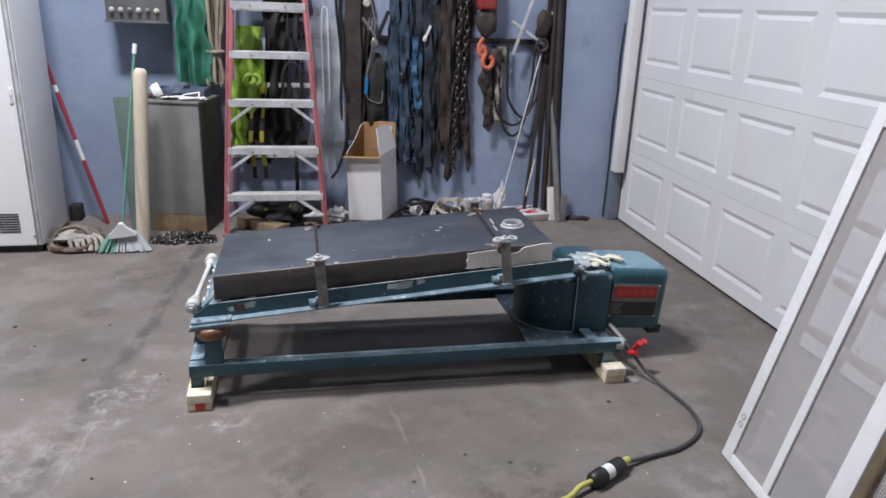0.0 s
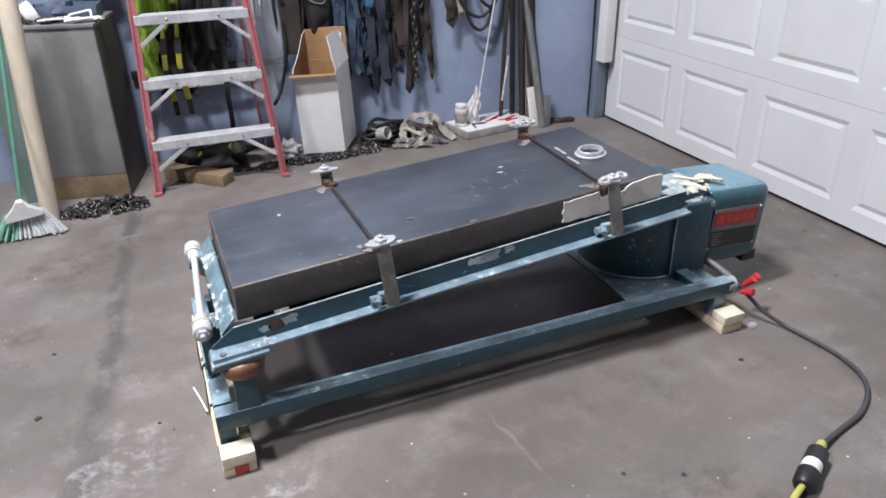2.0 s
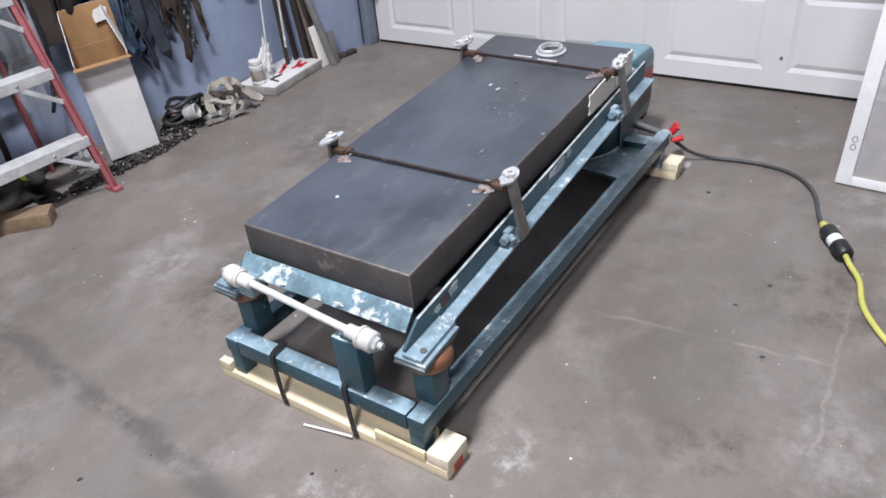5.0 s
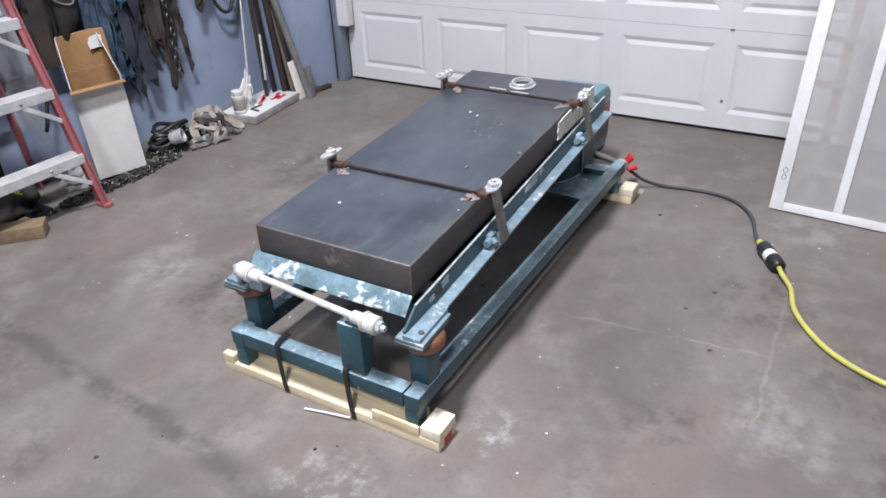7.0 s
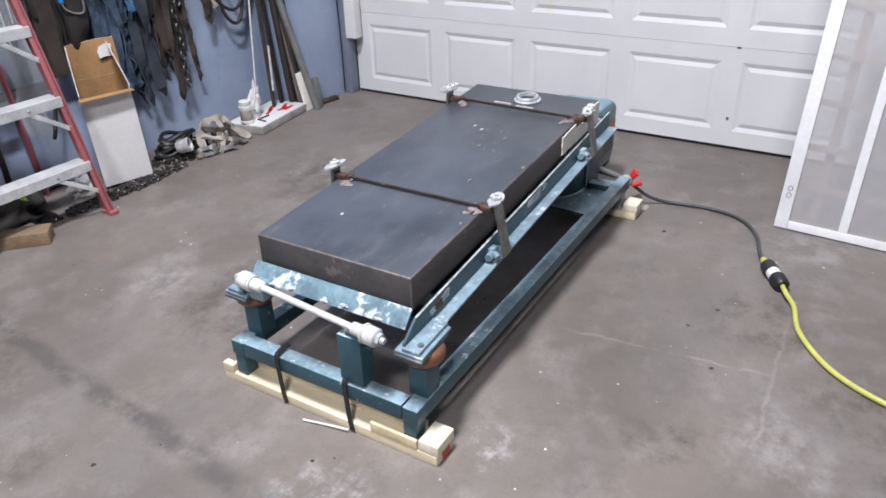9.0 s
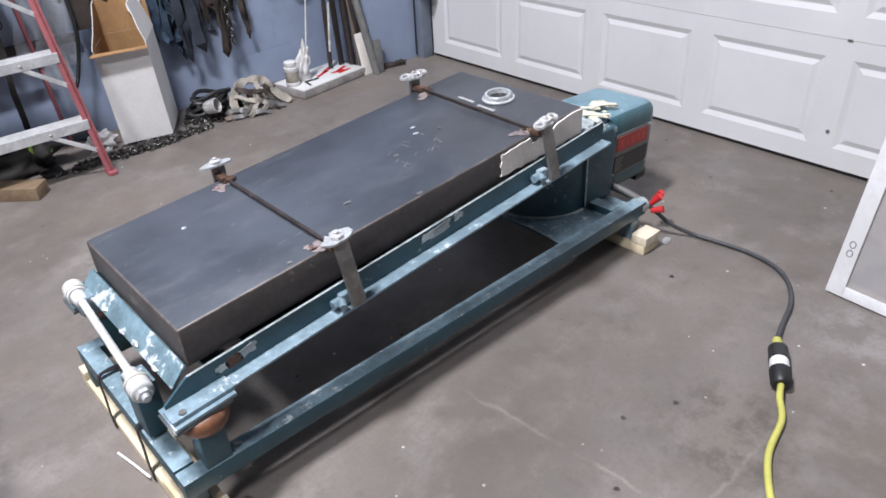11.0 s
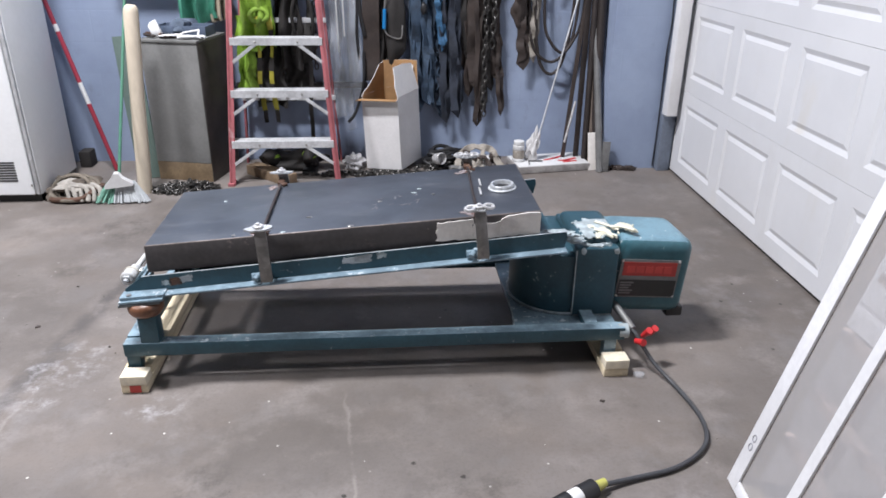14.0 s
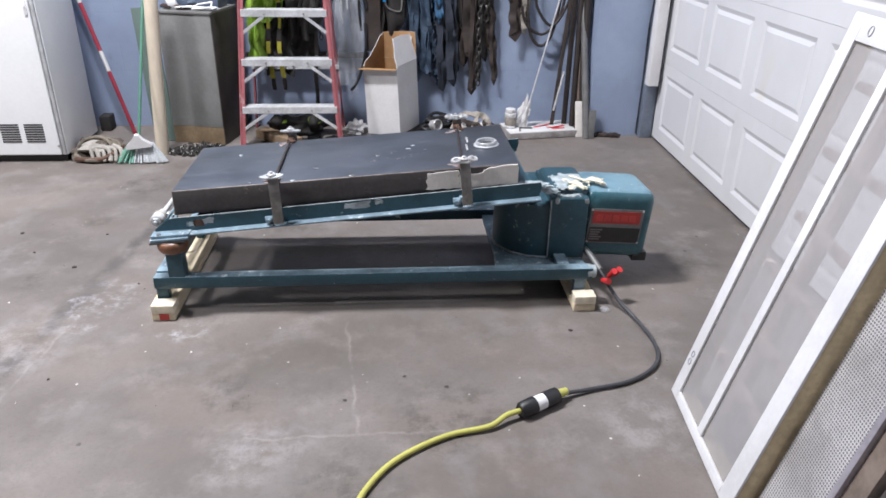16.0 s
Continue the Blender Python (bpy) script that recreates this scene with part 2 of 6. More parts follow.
def slab_steel():
    """Dark mill scale with cloudy rub marks and pale scuffs."""
    m, nt, b = nodes_of("dark_mill_steel")
    cloud, rub = noise_of(nt, 2.4, 6, 0.62), noise_of(nt, 5, 7, 0.7, (0.6, 1.6, 1))
    col = blend(nt, steps(nt, cloud, 0.3, 0.72), (0.040, 0.047, 0.060), (0.080, 0.092, 0.114))
    col = blend(nt, math2(nt, "MULTIPLY", steps(nt, rub, 0.50, 0.74), 0.6), col, (0.122, 0.130, 0.146))
    col = blend(nt, math2(nt, "MULTIPLY", steps(nt, noise_of(nt, 23, 8, 0.75), 0.62, 0.72), 0.5), col, (0.25, 0.24, 0.24))
    scratch = noise_of(nt, 3.2, 9, 0.62, (1.5, 9.0, 1))
    col = blend(nt, math2(nt, "MULTIPLY", steps(nt, scratch, 0.66, 0.72), 0.35), col, (0.29, 0.28, 0.28))
    col = blend(nt, math2(nt, "MULTIPLY", steps(nt, noise_of(nt, 1.1, 4, 0.5), 0.5, 0.75), 0.35), col, (0.070, 0.063, 0.063))
    nt.links.new(col, b.inputs["Base Color"])
    b.inputs["Metallic"].default_value = 0.2
    nt.links.new(math2(nt, "ADD", math2(nt, "MULTIPLY", rub, 0.3), 0.24), b.inputs["Roughness"])
    bump(nt, b, noise_of(nt, 50, 3, 0.6), 0.05, 0.002)
    return m


M = dict(
    floor=concrete(), wall=block_wall(), door=door_paint(), cloth=mesh_screen(), clear=clear_plastic(),
    ceiling=surface("unseen_dark_ceiling", (0.06, 0.06, 0.064), 0.8),
    farwall=surface("unseen_dark_wall", (0.05, 0.052, 0.058), 0.7),
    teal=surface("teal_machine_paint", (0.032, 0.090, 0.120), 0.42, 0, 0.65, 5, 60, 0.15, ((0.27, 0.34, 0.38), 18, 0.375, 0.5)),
    # Teal for upward faces: pale from dust, and from sheen put into the colour.
    teal_top=surface("dusty_lit_teal", (0.26, 0.37, 0.44), 0.36, 0, 0.5, 8, 70, 0.15, ((0.60, 0.65, 0.68), 20, 0.42, 0.5)),
    teal_clean=surface("teal_cover_paint", (0.040, 0.125, 0.155), 0.33, 0, 0.65, 4, 50, 0.12, ((0.38, 0.47, 0.50), 15, 0.36, 0.5)),
    # Cover's upward faces: light from above and dust are both in this colour.
    cover_top=surface("dusty_lit_cover", (0.17, 0.30, 0.37), 0.38, 0, 0.6, 6, 60, 0.15, ((0.55, 0.60, 0.60), 24, 0.37, 0.5)),
    teal_worn=surface("pale_scratched_teal", (0.25, 0.35, 0.42), 0.36, 0.1, 0.6, 11, 70, 0.2, ((0.52, 0.57, 0.61), 22, 0.42, 0.4)),
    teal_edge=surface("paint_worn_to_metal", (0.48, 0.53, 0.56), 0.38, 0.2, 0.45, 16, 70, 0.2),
    clampbar=surface("brown_grey_bar", (0.055, 0.042, 0.040), 0.5, 0.3, 0.5, 18, 90, 0.2, ((0.20, 0.16, 0.15), 24, 0.38, 0.5)),
    scuff=surface("pale_scuff", (0.19, 0.19, 0.21), 0.5, 0.2, 0.5, 30, 90, 0.2),
    teal_smear=surface("smeared_teal_plate", (0.19, 0.30, 0.36), 0.36, 0.1, 0.5, 9, 70, 0.2, ((0.54, 0.59, 0.62), 12, 0.44, 0.4)),
    pad_grey=surface("grey_pad_steel", (0.15, 0.17, 0.18), 0.5, 0.4, 0.5, 14, 80, 0.2, ((0.40, 0.42, 0.43), 22, 0.38, 0.5)),
    post=surface("dull_post_steel", (0.30, 0.285, 0.27), 0.45, 0.5, 0.6, 16, 90, 0.2, ((0.16, 0.12, 0.10), 20, 0.36, 0.6)),
    weldstain=surface("weld_stain", (0.34, 0.29, 0.29), 0.6, 0.2, 0.5, 40, 120, 0.3, ((0.13, 0.07, 0.055), 30, 0.46, 0.7)),
    slab=slab_steel(),
    slab_side=surface("dark_slab_side", (0.082, 0.074, 0.075), 0.6, 0.1, 0.55, 4, 60, 0.2, ((0.15, 0.125, 0.12), 7, 0.40, 0.6)),
    slab_edge=surface("worn_steel_edge", (0.20, 0.17, 0.16), 0.5, 0.4, 0.45, 14, 90, 0.2),
    steel=surface("bare_steel", (0.42, 0.41, 0.40), 0.38, 0.75, 0.6, 16, 90, 0.15),
    bright=surface("bright_zinc", (0.78, 0.77, 0.77), 0.32, 0.45, 0.6, 30, 120, 0.1),
    zinc=surface("dull_zinc", (0.62, 0.64, 0.66), 0.42, 0.45, 0.65, 30, 120, 0.15),
    rust=surface("rusty_steel", (0.12, 0.065, 0.045), 0.65, 0.35, 0.5, 20, 90, 0.3, ((0.36, 0.24, 0.18), 30, 0.42, 0.7)),
    spring=surface("rust_brown_rubber", (0.22, 0.095, 0.05), 0.4, 0, 0.5, 12, 80, 0.2),
    whiterod=surface("white_coated_rod", (0.66, 0.66, 0.66), 0.5, 0, 0.7, 14, 80, 0.15),
    cream=surface("cream_bushing", (0.56, 0.53, 0.46), 0.55, 0, 0.7, 14, 80, 0.15),
    tape=surface("pale_tape", (0.80, 0.76, 0.72), 0.75, 0, 0.82, 9, 80, 0.3, ((0.54, 0.49, 0.45), 14, 0.28, 0.8)),
    foam=surface("dried_yellow_foam", (0.74, 0.71, 0.57), 0.6, 0, 0.78, 18, 90, 0.3),
    foam_grey=surface("pale_sealant", (0.46, 0.53, 0.55), 0.5, 0, 0.6, 20, 90, 0.3),
    red=surface("red_label", (0.42, 0.045, 0.04), 0.45, 0, 0.8, 12, 60, 0.05),
    red_hi=surface("red_lettering", (0.52, 0.06, 0.05), 0.45, 0, 0.85, 12, 60, 0.05),
    red_plastic=surface("bright_red_plastic", (0.62, 0.03, 0.035), 0.4, 0, 0.8, 12, 60, 0.05),
    black=surface("black_plastic", (0.018, 0.018, 0.02), 0.45, 0, 0.7, 9, 60, 0.08),
    blackplate=surface("black_label", (0.025, 0.025, 0.025), 0.4, 0, 0.7, 9, 60, 0.05),
    pine=surface("pine_timber", (0.82, 0.70, 0.50), 0.65, 0, 0.72, 9, 60, 0.15, ((0.48, 0.33, 0.18), 5, 0.36, 0.7), (1, 0.15, 1)),
    pine_end=surface("pine_end_grain", (0.84, 0.76, 0.60), 0.7, 0, 0.78, 18, 70, 0.2, ((0.50, 0.36, 0.20), 11, 0.33, 0.7)),
    wood=surface("brown_timber", (0.27, 0.19, 0.12), 0.7, 0, 0.6, 8, 60, 0.2, None, (0.15, 1, 1)),
    tanwood=surface("tan_frame_timber", (0.80, 0.66, 0.42), 0.7, 0, 0.7, 8, 60, 0.2),
    pinkwood=surface("pinkish_slat_timber", (0.74, 0.58, 0.49), 0.75, 0, 0.7, 8, 60, 0.2),
    cord_black=surface("grey_black_cord", (0.055, 0.057, 0.064), 0.5, 0, 0.75, 12, 60, 0.05),
    cord_yellow=surface("yellow_cord", (0.54, 0.52, 0.13), 0.45, 0, 0.8, 12, 60, 0.05),
    white=surface("white_plastic", (0.74, 0.74, 0.74), 0.45, 0, 0.88, 7, 60, 0.05),
    whiteframe=surface("white_painted_frame", (0.76, 0.76, 0.78), 0.5, 0, 0.85, 5, 60, 0.08),
    fridge=surface("white_enamel", (0.84, 0.85, 0.86), 0.35, 0, 0.93, 2.5, 50, 0.03),
    grey=surface("grey_cabinet_paint", (0.21, 0.21, 0.205), 0.5, 0, 0.75, 3.5, 60, 0.08),
    rustband=surface("rusty_cabinet_foot", (0.24, 0.17, 0.10), 0.65, 0, 0.55, 7, 60, 0.2),
    greenboard=surface("green_grey_sheet", (0.12, 0.17, 0.15), 0.6, 0, 0.75, 4, 60, 0.08),
    slate=surface("dark_grey_enamel", (0.13, 0.135, 0.14), 0.5, 0, 0.75, 5, 60, 0.08),
    card=surface("cardboard", (0.42, 0.24, 0.11), 0.8, 0, 0.75, 6, 60, 0.1),
    cardwhite=surface("white_cardboard", (0.70, 0.69, 0.69), 0.7, 0, 0.88, 4, 60, 0.06),
    paperroll=surface("beige_paper_roll", (0.60, 0.52, 0.41), 0.75, 0, 0.82, 7, 60, 0.1, None, (1, 1, 0.3)),
    ladder_red=surface("red_fibreglass", (0.43, 0.13, 0.145), 0.6, 0, 0.7, 5, 60, 0.1, ((0.50, 0.27, 0.28), 8, 0.38, 0.6)),
    alu=surface("dull_aluminium", (0.70, 0.71, 0.73), 0.42, 0.35, 0.66, 9, 80, 0.1),
    green_cloth=surface("green_tarpaulin", (0.05, 0.22, 0.15), 0.55, 0, 0.6, 7, 60, 0.15),
    lime=surface("lime_cloth", (0.27, 0.44, 0.05), 0.7, 0, 0.45, 8, 60, 0.2),
    yellow=surface("yellow_webbing", (0.42, 0.38, 0.045), 0.7, 0, 0.6, 14, 80, 0.2),
    beige=surface("beige_rope", (0.34, 0.29, 0.22), 0.85, 0, 0.55, 25, 90, 0.4, None, (1, 1, 0.15)),
    darkcloth=surface("dark_webbing", (0.026, 0.023, 0.022), 0.8, 0, 0.6, 12, 80, 0.3),
    brown=surface("brown_leather", (0.052, 0.038, 0.033), 0.7, 0, 0.55, 10, 80, 0.3),
    blue=surface("blue_lifting_sling", (0.048, 0.082, 0.135), 0.7, 0, 0.35, 11, 80, 0.3),
    navysling=surface("navy_lifting_sling", (0.030, 0.038, 0.058), 0.7, 0, 0.45, 11, 80, 0.3),
    brightsling=surface("bright_blue_sling", (0.050, 0.155, 0.300), 0.6, 0, 0.35, 14, 80, 0.3),
    bluehandle=surface("bright_blue_handle", (0.01, 0.22, 0.55), 0.45),
    orange=surface("orange_hook_paint", (0.66, 0.17, 0.10), 0.5, 0, 0.7, 14, 80, 0.15),
    redblock=surface("red_hoist_paint", (0.32, 0.04, 0.035), 0.5, 0, 0.6, 10, 80, 0.15),
    tan=surface("tan_webbing", (0.42, 0.38, 0.33), 0.8, 0, 0.6, 10, 80, 0.3),
    pipe=surface("grey_pipe", (0.20, 0.20, 0.20), 0.5, 0.3, 0.65, 9, 80, 0.15),
    darkpipe=surface("dark_pipe", (0.045, 0.036, 0.034), 0.55, 0.3, 0.6, 9, 80, 0.2),
    pole_red=surface("red_pole_paint", (0.34, 0.035, 0.06), 0.45, 0, 0.85, 7, 60, 0.05),
    broom_green=surface("green_broom", (0.10, 0.27, 0.19), 0.5, 0, 0.75, 30, 80, 0.1),
    bristle=surface("pale_bristles", (0.60, 0.63, 0.65), 0.75, 0, 0.6, 60, 140, 0.5, None, (6, 6, 0.3)),
    bristle_green=surface("green_bristles", (0.22, 0.46, 0.36), 0.75, 0, 0.6, 60, 140, 0.5, None, (6, 6, 0.3)),
    chain=surface("oily_chain_steel", (0.10, 0.095, 0.09), 0.42, 0.7, 0.5, 20, 90, 0.2),
    jamb=surface("blue_grey_jamb", (0.20, 0.235, 0.30), 0.5, 0, 0.7, 6, 60, 0.1),
    lilac=surface("grey_lilac_edge", (0.42, 0.40, 0.45), 0.4, 0.3, 0.75, 9, 60, 0.1),
    rustboard=surface("rusty_brown_frame", (0.24, 0.19, 0.16), 0.65, 0.1, 0.6, 9, 60, 0.2),
    navy=surface("navy_tarpaulin", (0.03, 0.04, 0.06), 0.6, 0, 0.6, 6, 60, 0.2),
    ink=surface("grey_ink", (0.34, 0.34, 0.38), 0.7),
)


# ---- mesh helpers ----
def box(bm, lo, hi, bev=0.0, turn=None, seg=2):
    c = [(a + b) / 2 for a, b in zip(lo, hi)]
    m = Matrix.Translation(c) @ Matrix.Diagonal((*[b - a for a, b in zip(lo, hi)], 1))
    if turn is not None:
        m = turn @ m
    made = bmesh.ops.create_cube(bm, size=1, matrix=m)["verts"]
    if bev:
        edges = list({e for v in made for e in v.link_edges})
        bmesh.ops.bevel(bm, geom=edges, offset=bev, segments=seg, profile=0.6, affect="EDGES")
    return bm


def axes(p, q, up=(0, 0, 1)):
    """The pose whose y runs from p to q, with z as near up as may be."""
    p, q, up = Vector(p), Vector(q), Vector(up)
    y = (q - p).normalized()
    x = y.cross(up)
    x = x.normalized() if x.length > 1e-5 else Vector((1, 0, 0))
    z = x.cross(y)
    return Matrix.Translation(p) @ Matrix((x, y, z)).transposed().to_4x4(), (q - p).length


def beam(bm, p, q, w, h, up=(0, 0, 1), bev=0.0, drop=0.5):
    """A bar from p to q; drop: share of its height that lies below the line."""
    m, l = axes(p, q, up)
    return box(bm, (-w / 2, 0, -h * drop), (w / 2, l, h * (1 - drop)), bev, m)


def sweep(bm, pts, r, n=8, flat=1.0, caps=True, up=(0, 0, 1)):
    """A tube along pts; r: a number or one a point; flat: height over width."""
    pts = [Vector(p) for p in pts]
    rr = r if isinstance(r, (list, tuple)) else [r] * len(pts)
    side, rings = None, []
    for i, p in enumerate(pts):
        t = (pts[min(i + 1, len(pts) - 1)] - pts[max(i - 1, 0)]).normalized()
        if side is None:
            side = t.cross(Vector(up))
            if side.length < 1e-4:
                side = t.cross(Vector((0, 1, 0)))
        side = (side - t * side.dot(t)).normalized()
        top = side.cross(t)
        rings.append([bm.verts.new(p + rr[i] * (math.cos(2 * math.pi * k / n) * side + flat * math.sin(2 * math.pi * k / n) * top)) for k in range(n)])
    for a, b in zip(rings, rings[1:]):
        for k in range(n):
            f = bm.faces.new((a[k], a[(k + 1) % n], b[(k + 1) % n], b[k]))
            f.smooth = n > 6
    if caps:
        bm.faces.new(rings[0])
        bm.faces.new(rings[-1][::-1])
    return bm


def rod(bm, p, q, r, n=12, r2=None):
    return sweep(bm, [p, q], [r, r if r2 is None else r2], n)


def smooth(pts, k=6):
    """A rounded line through pts."""
    P = [Vector(p) for p in pts]
    out = []
    for i in range(len(P) - 1):
        a, b, c, d = P[max(i - 1, 0)], P[i], P[i + 1], P[min(i + 2, len(P) - 1)]
        for j in range(k):
            t = j / k
            out.append(0.5 * (2 * b + (c - a) * t + (2 * a - 5 * b + 4 * c - d) * t * t + (3 * b - a - 3 * c + d) * t ** 3))
    return out + [P[-1]]


def strap(bm, pts, w, th=0.004, face=(0, -1, 0), twist=0.0, wave=0.0, seed=0):
    """A band of webbing along pts, its flat side to face, with some twist."""
    rnd = random.Random(seed)
    pts = [Vector(p) for p in pts]
    ph = rnd.uniform(0, 6)
    rows = []
    for i, p in enumerate(pts):
        t = (pts[min(i + 1, len(pts) - 1)] - pts[max(i - 1, 0)]).normalized()
        a = twist * math.sin(i * 0.7 + ph)
        side = t.cross(Vector(face))
        side = side.normalized() if side.length > 1e-4 else Vector((1, 0, 0))
        nor = side.cross(t)
        s2, n2 = side * math.cos(a) + nor * math.sin(a), nor * math.cos(a) - side * math.sin(a)
        p = p + n2 * wave * math.sin(i * 1.3 + ph)
        rows.append([bm.verts.new(p + s2 * w / 2 * sx + n2 * th / 2 * sy) for sx, sy in ((-1, -1), (1, -1), (1, 1), (-1, 1))])
    for a, b in zip(rows, rows[1:]):
        for k in range(4):
            bm.faces.new((a[k], a[(k + 1) % 4], b[(k + 1) % 4], b[k])).smooth = True
    bm.faces.new(rows[0][::-1]), bm.faces.new(rows[-1])
    return bm


def lathe(bm, rows, n=20, m=None):
    """Rows of (radius, height) turned about z."""
    m = m or Matrix()
    rings = [[bm.verts.new(m @ Vector((r * math.cos(2 * math.pi * k / n), r * math.sin(2 * math.pi * k / n), z))) for k in range(n)] for r, z in rows]
    for a, b in zip(rings, rings[1:]):
        for k in range(n):
            bm.faces.new((a[k], a[(k + 1) % n], b[(k + 1) % n], b[k])).smooth = True
    bm.faces.new(rings[0][::-1]), bm.faces.new(rings[-1])
    return bm


def ring(bm, m, R, r, n=16, k=8, sx=1.0, sy=1.0):
    """A closed ring in the xy plane of m."""
    g = []
    for i in range(n):
        a = 2 * math.pi * i / n
        c = Vector((R * sx * math.cos(a), R * sy * math.sin(a), 0))
        out = Vector((math.cos(a), math.sin(a), 0))
        g.append([bm.verts.new(m @ (c + r * (math.cos(2 * math.pi * j / k) * out + math.sin(2 * math.pi * j / k) * Vector((0, 0, 1))))) for j in range(k)])
    for i in range(n):
        for j in range(k):
            bm.faces.new((g[i][j], g[(i + 1) % n][j], g[(i + 1) % n][(j + 1) % k], g[i][(j + 1) % k])).smooth = True
    return bm


def lump(bm, c, r, seed=0, flat=1.0, rough=0.35, sub=3, scale=3.0):
    made = bmesh.ops.create_icosphere(bm, subdivisions=sub, radius=1)["verts"]
    for v in made:
        k = 1 + rough * noise.noise(v.co * scale / 2 + Vector((seed * 7.3, seed * 1.7, 0)))
        v.co = Vector(c) + Vector((v.co.x * r[0] * k, v.co.y * r[1] * k, v.co.z * r[2] * k))
    for f in bm.faces:
        f.smooth = True
    return bm


def poly_plate(bm, pts, thick, m=None, bev=0.0):
    """A flat plate: the outline pts in xy, thick along z."""
    m = m or Matrix()
    a = [bm.verts.new(m @ Vector((x, y, 0))) for x, y in pts]
    b = [bm.verts.new(m @ Vector((x, y, thick))) for x, y in pts]
    n = len(pts)
    bm.faces.new(a[::-1]), bm.faces.new(b)
    for i in range(n):
        bm.faces.new((a[i], a[(i + 1) % n], b[(i + 1) % n], b[i]))
    return bm


def mesh_of(name, bm, mats):
    bmesh.ops.recalc_face_normals(bm, faces=bm.faces)
    me = bpy.data.meshes.new(name)
    bm.to_mesh(me)
    bm.free()
    me.set_sharp_from_angle(angle=radians(48))
    for m in mats if isinstance(mats, (list, tuple)) else [mats]:
        me.materials.append(m)
    return me


def thing(name, at, label, category, group=""):
    ob = new(name)
    ob.empty_display_size = 0.05
    ob.matrix_basis = Matrix.Translation(at)
    return tagged(ob, label, category, group)


def part(name, bm, mat, parent, label=""):
    ob = new(name, mesh_of(name, bm, mat))
    ob.parent = parent
    base = parent
    m = Matrix()
    while base is not None:
        m = base.matrix_basis @ m if base.parent is None else m
        base = base.parent
    if parent.parent is None:
        ob.matrix_parent_inverse = m.inverted()
    return tagged(ob, label)


def single(name, bm, mat, label, category, group="", kind=""):
    return tagged(new(name, mesh_of(name, bm, mat)), label, category, group, kind)


def B():
    return bmesh.new()


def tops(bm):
    """Marks the faces that look up, for paler paint holding top light, dust and wear."""
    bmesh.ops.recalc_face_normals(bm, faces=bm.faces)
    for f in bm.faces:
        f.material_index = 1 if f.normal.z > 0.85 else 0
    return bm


# ---- the room ----
def structure(name, bm, mat, label, category):
    return single(name, bm, mat, label, category, kind="structure")


structure("floor", box(B(), (-8.0, -4.0, -0.2), (3.4, 6.2, 0.0)), M["floor"], "stained grey concrete workshop floor", "floor")
structure("wall_north", box(B(), (-8.0, 5.72, 0.0), (3.4, 5.95, 6.2)), M["wall"], "blue-grey painted block wall with scuffs", "wall")
structure("pier", box(B(), (2.53, 5.40, 0.0), (3.4, 5.72, 6.2)), M["wall"], "blue-grey painted pier beside the garage door", "wall")
# South and west walls and ceiling: unseen, kept dark to curb bounced light.
structure("wall_south", box(B(), (-8.0, -4.2, 0.0), (3.4, -4.0, 6.2)), M["farwall"], "unseen wall closing the room, dark to cut bounced light", "wall")
structure("wall_west", box(B(), (-8.2, -4.2, 0.0), (-8.0, 5.95, 6.2)), M["farwall"], "unseen wall closing the room, dark to cut bounced light", "wall")
structure("ceiling", box(B(), (-8.2, -4.2, 6.2), (3.6, 5.95, 6.35)), M["ceiling"], "unseen ceiling closing the room, dark to cut bounced light", "ceiling")

# the door wall turns a little from square
DOOR = pose(2.99, 5.36, 0, 0, 0, -0.85)  # local -y runs along the door, -x faces the room
bm = B()
box(bm, (0.06, -9.4, 2.72), (0.3, 0.0, 6.2), 0, DOOR)
box(bm, (0.06, -9.4, 0.0), (0.3, -5.7, 2.72), 0, DOOR)
structure("wall_east", bm, M["wall"], "blue-grey wall over and beside the garage door", "wall")

garage_door = thing("garage_door", (2.99, 5.3, 0), "white sectional garage door with raised panels, stained near the floor", "garage door")
garage_door["kind"] = "structure"
ROWH, COLW, PW, PH, NCOL = 0.537, 0.613, 0.508, 0.374, 9
pan = B()
lev = ((0, 0.0), (0.022, 0.008), (0.026, 0.008), (0.047, 0.001))
rings = []
for inset, dep in lev:
    y0, y1, z0, z1 = -PW + inset, -inset, inset, PH - inset
    rings.append([pan.verts.new((dep, y, z)) for y, z in ((y0, z0), (y1, z0), (y1, z1), (y0, z1))])
for r0, r1 in zip(rings, rings[1:]):
    for k in range(4):
        pan.faces.new((r0[k], r0[(k + 1) % 4], r1[(k + 1) % 4], r1[k]))
pan.faces.new(rings[-1])
panel_mesh = mesh_of("door_panel", pan, M["door"])
panel_mesh.shade_flat()
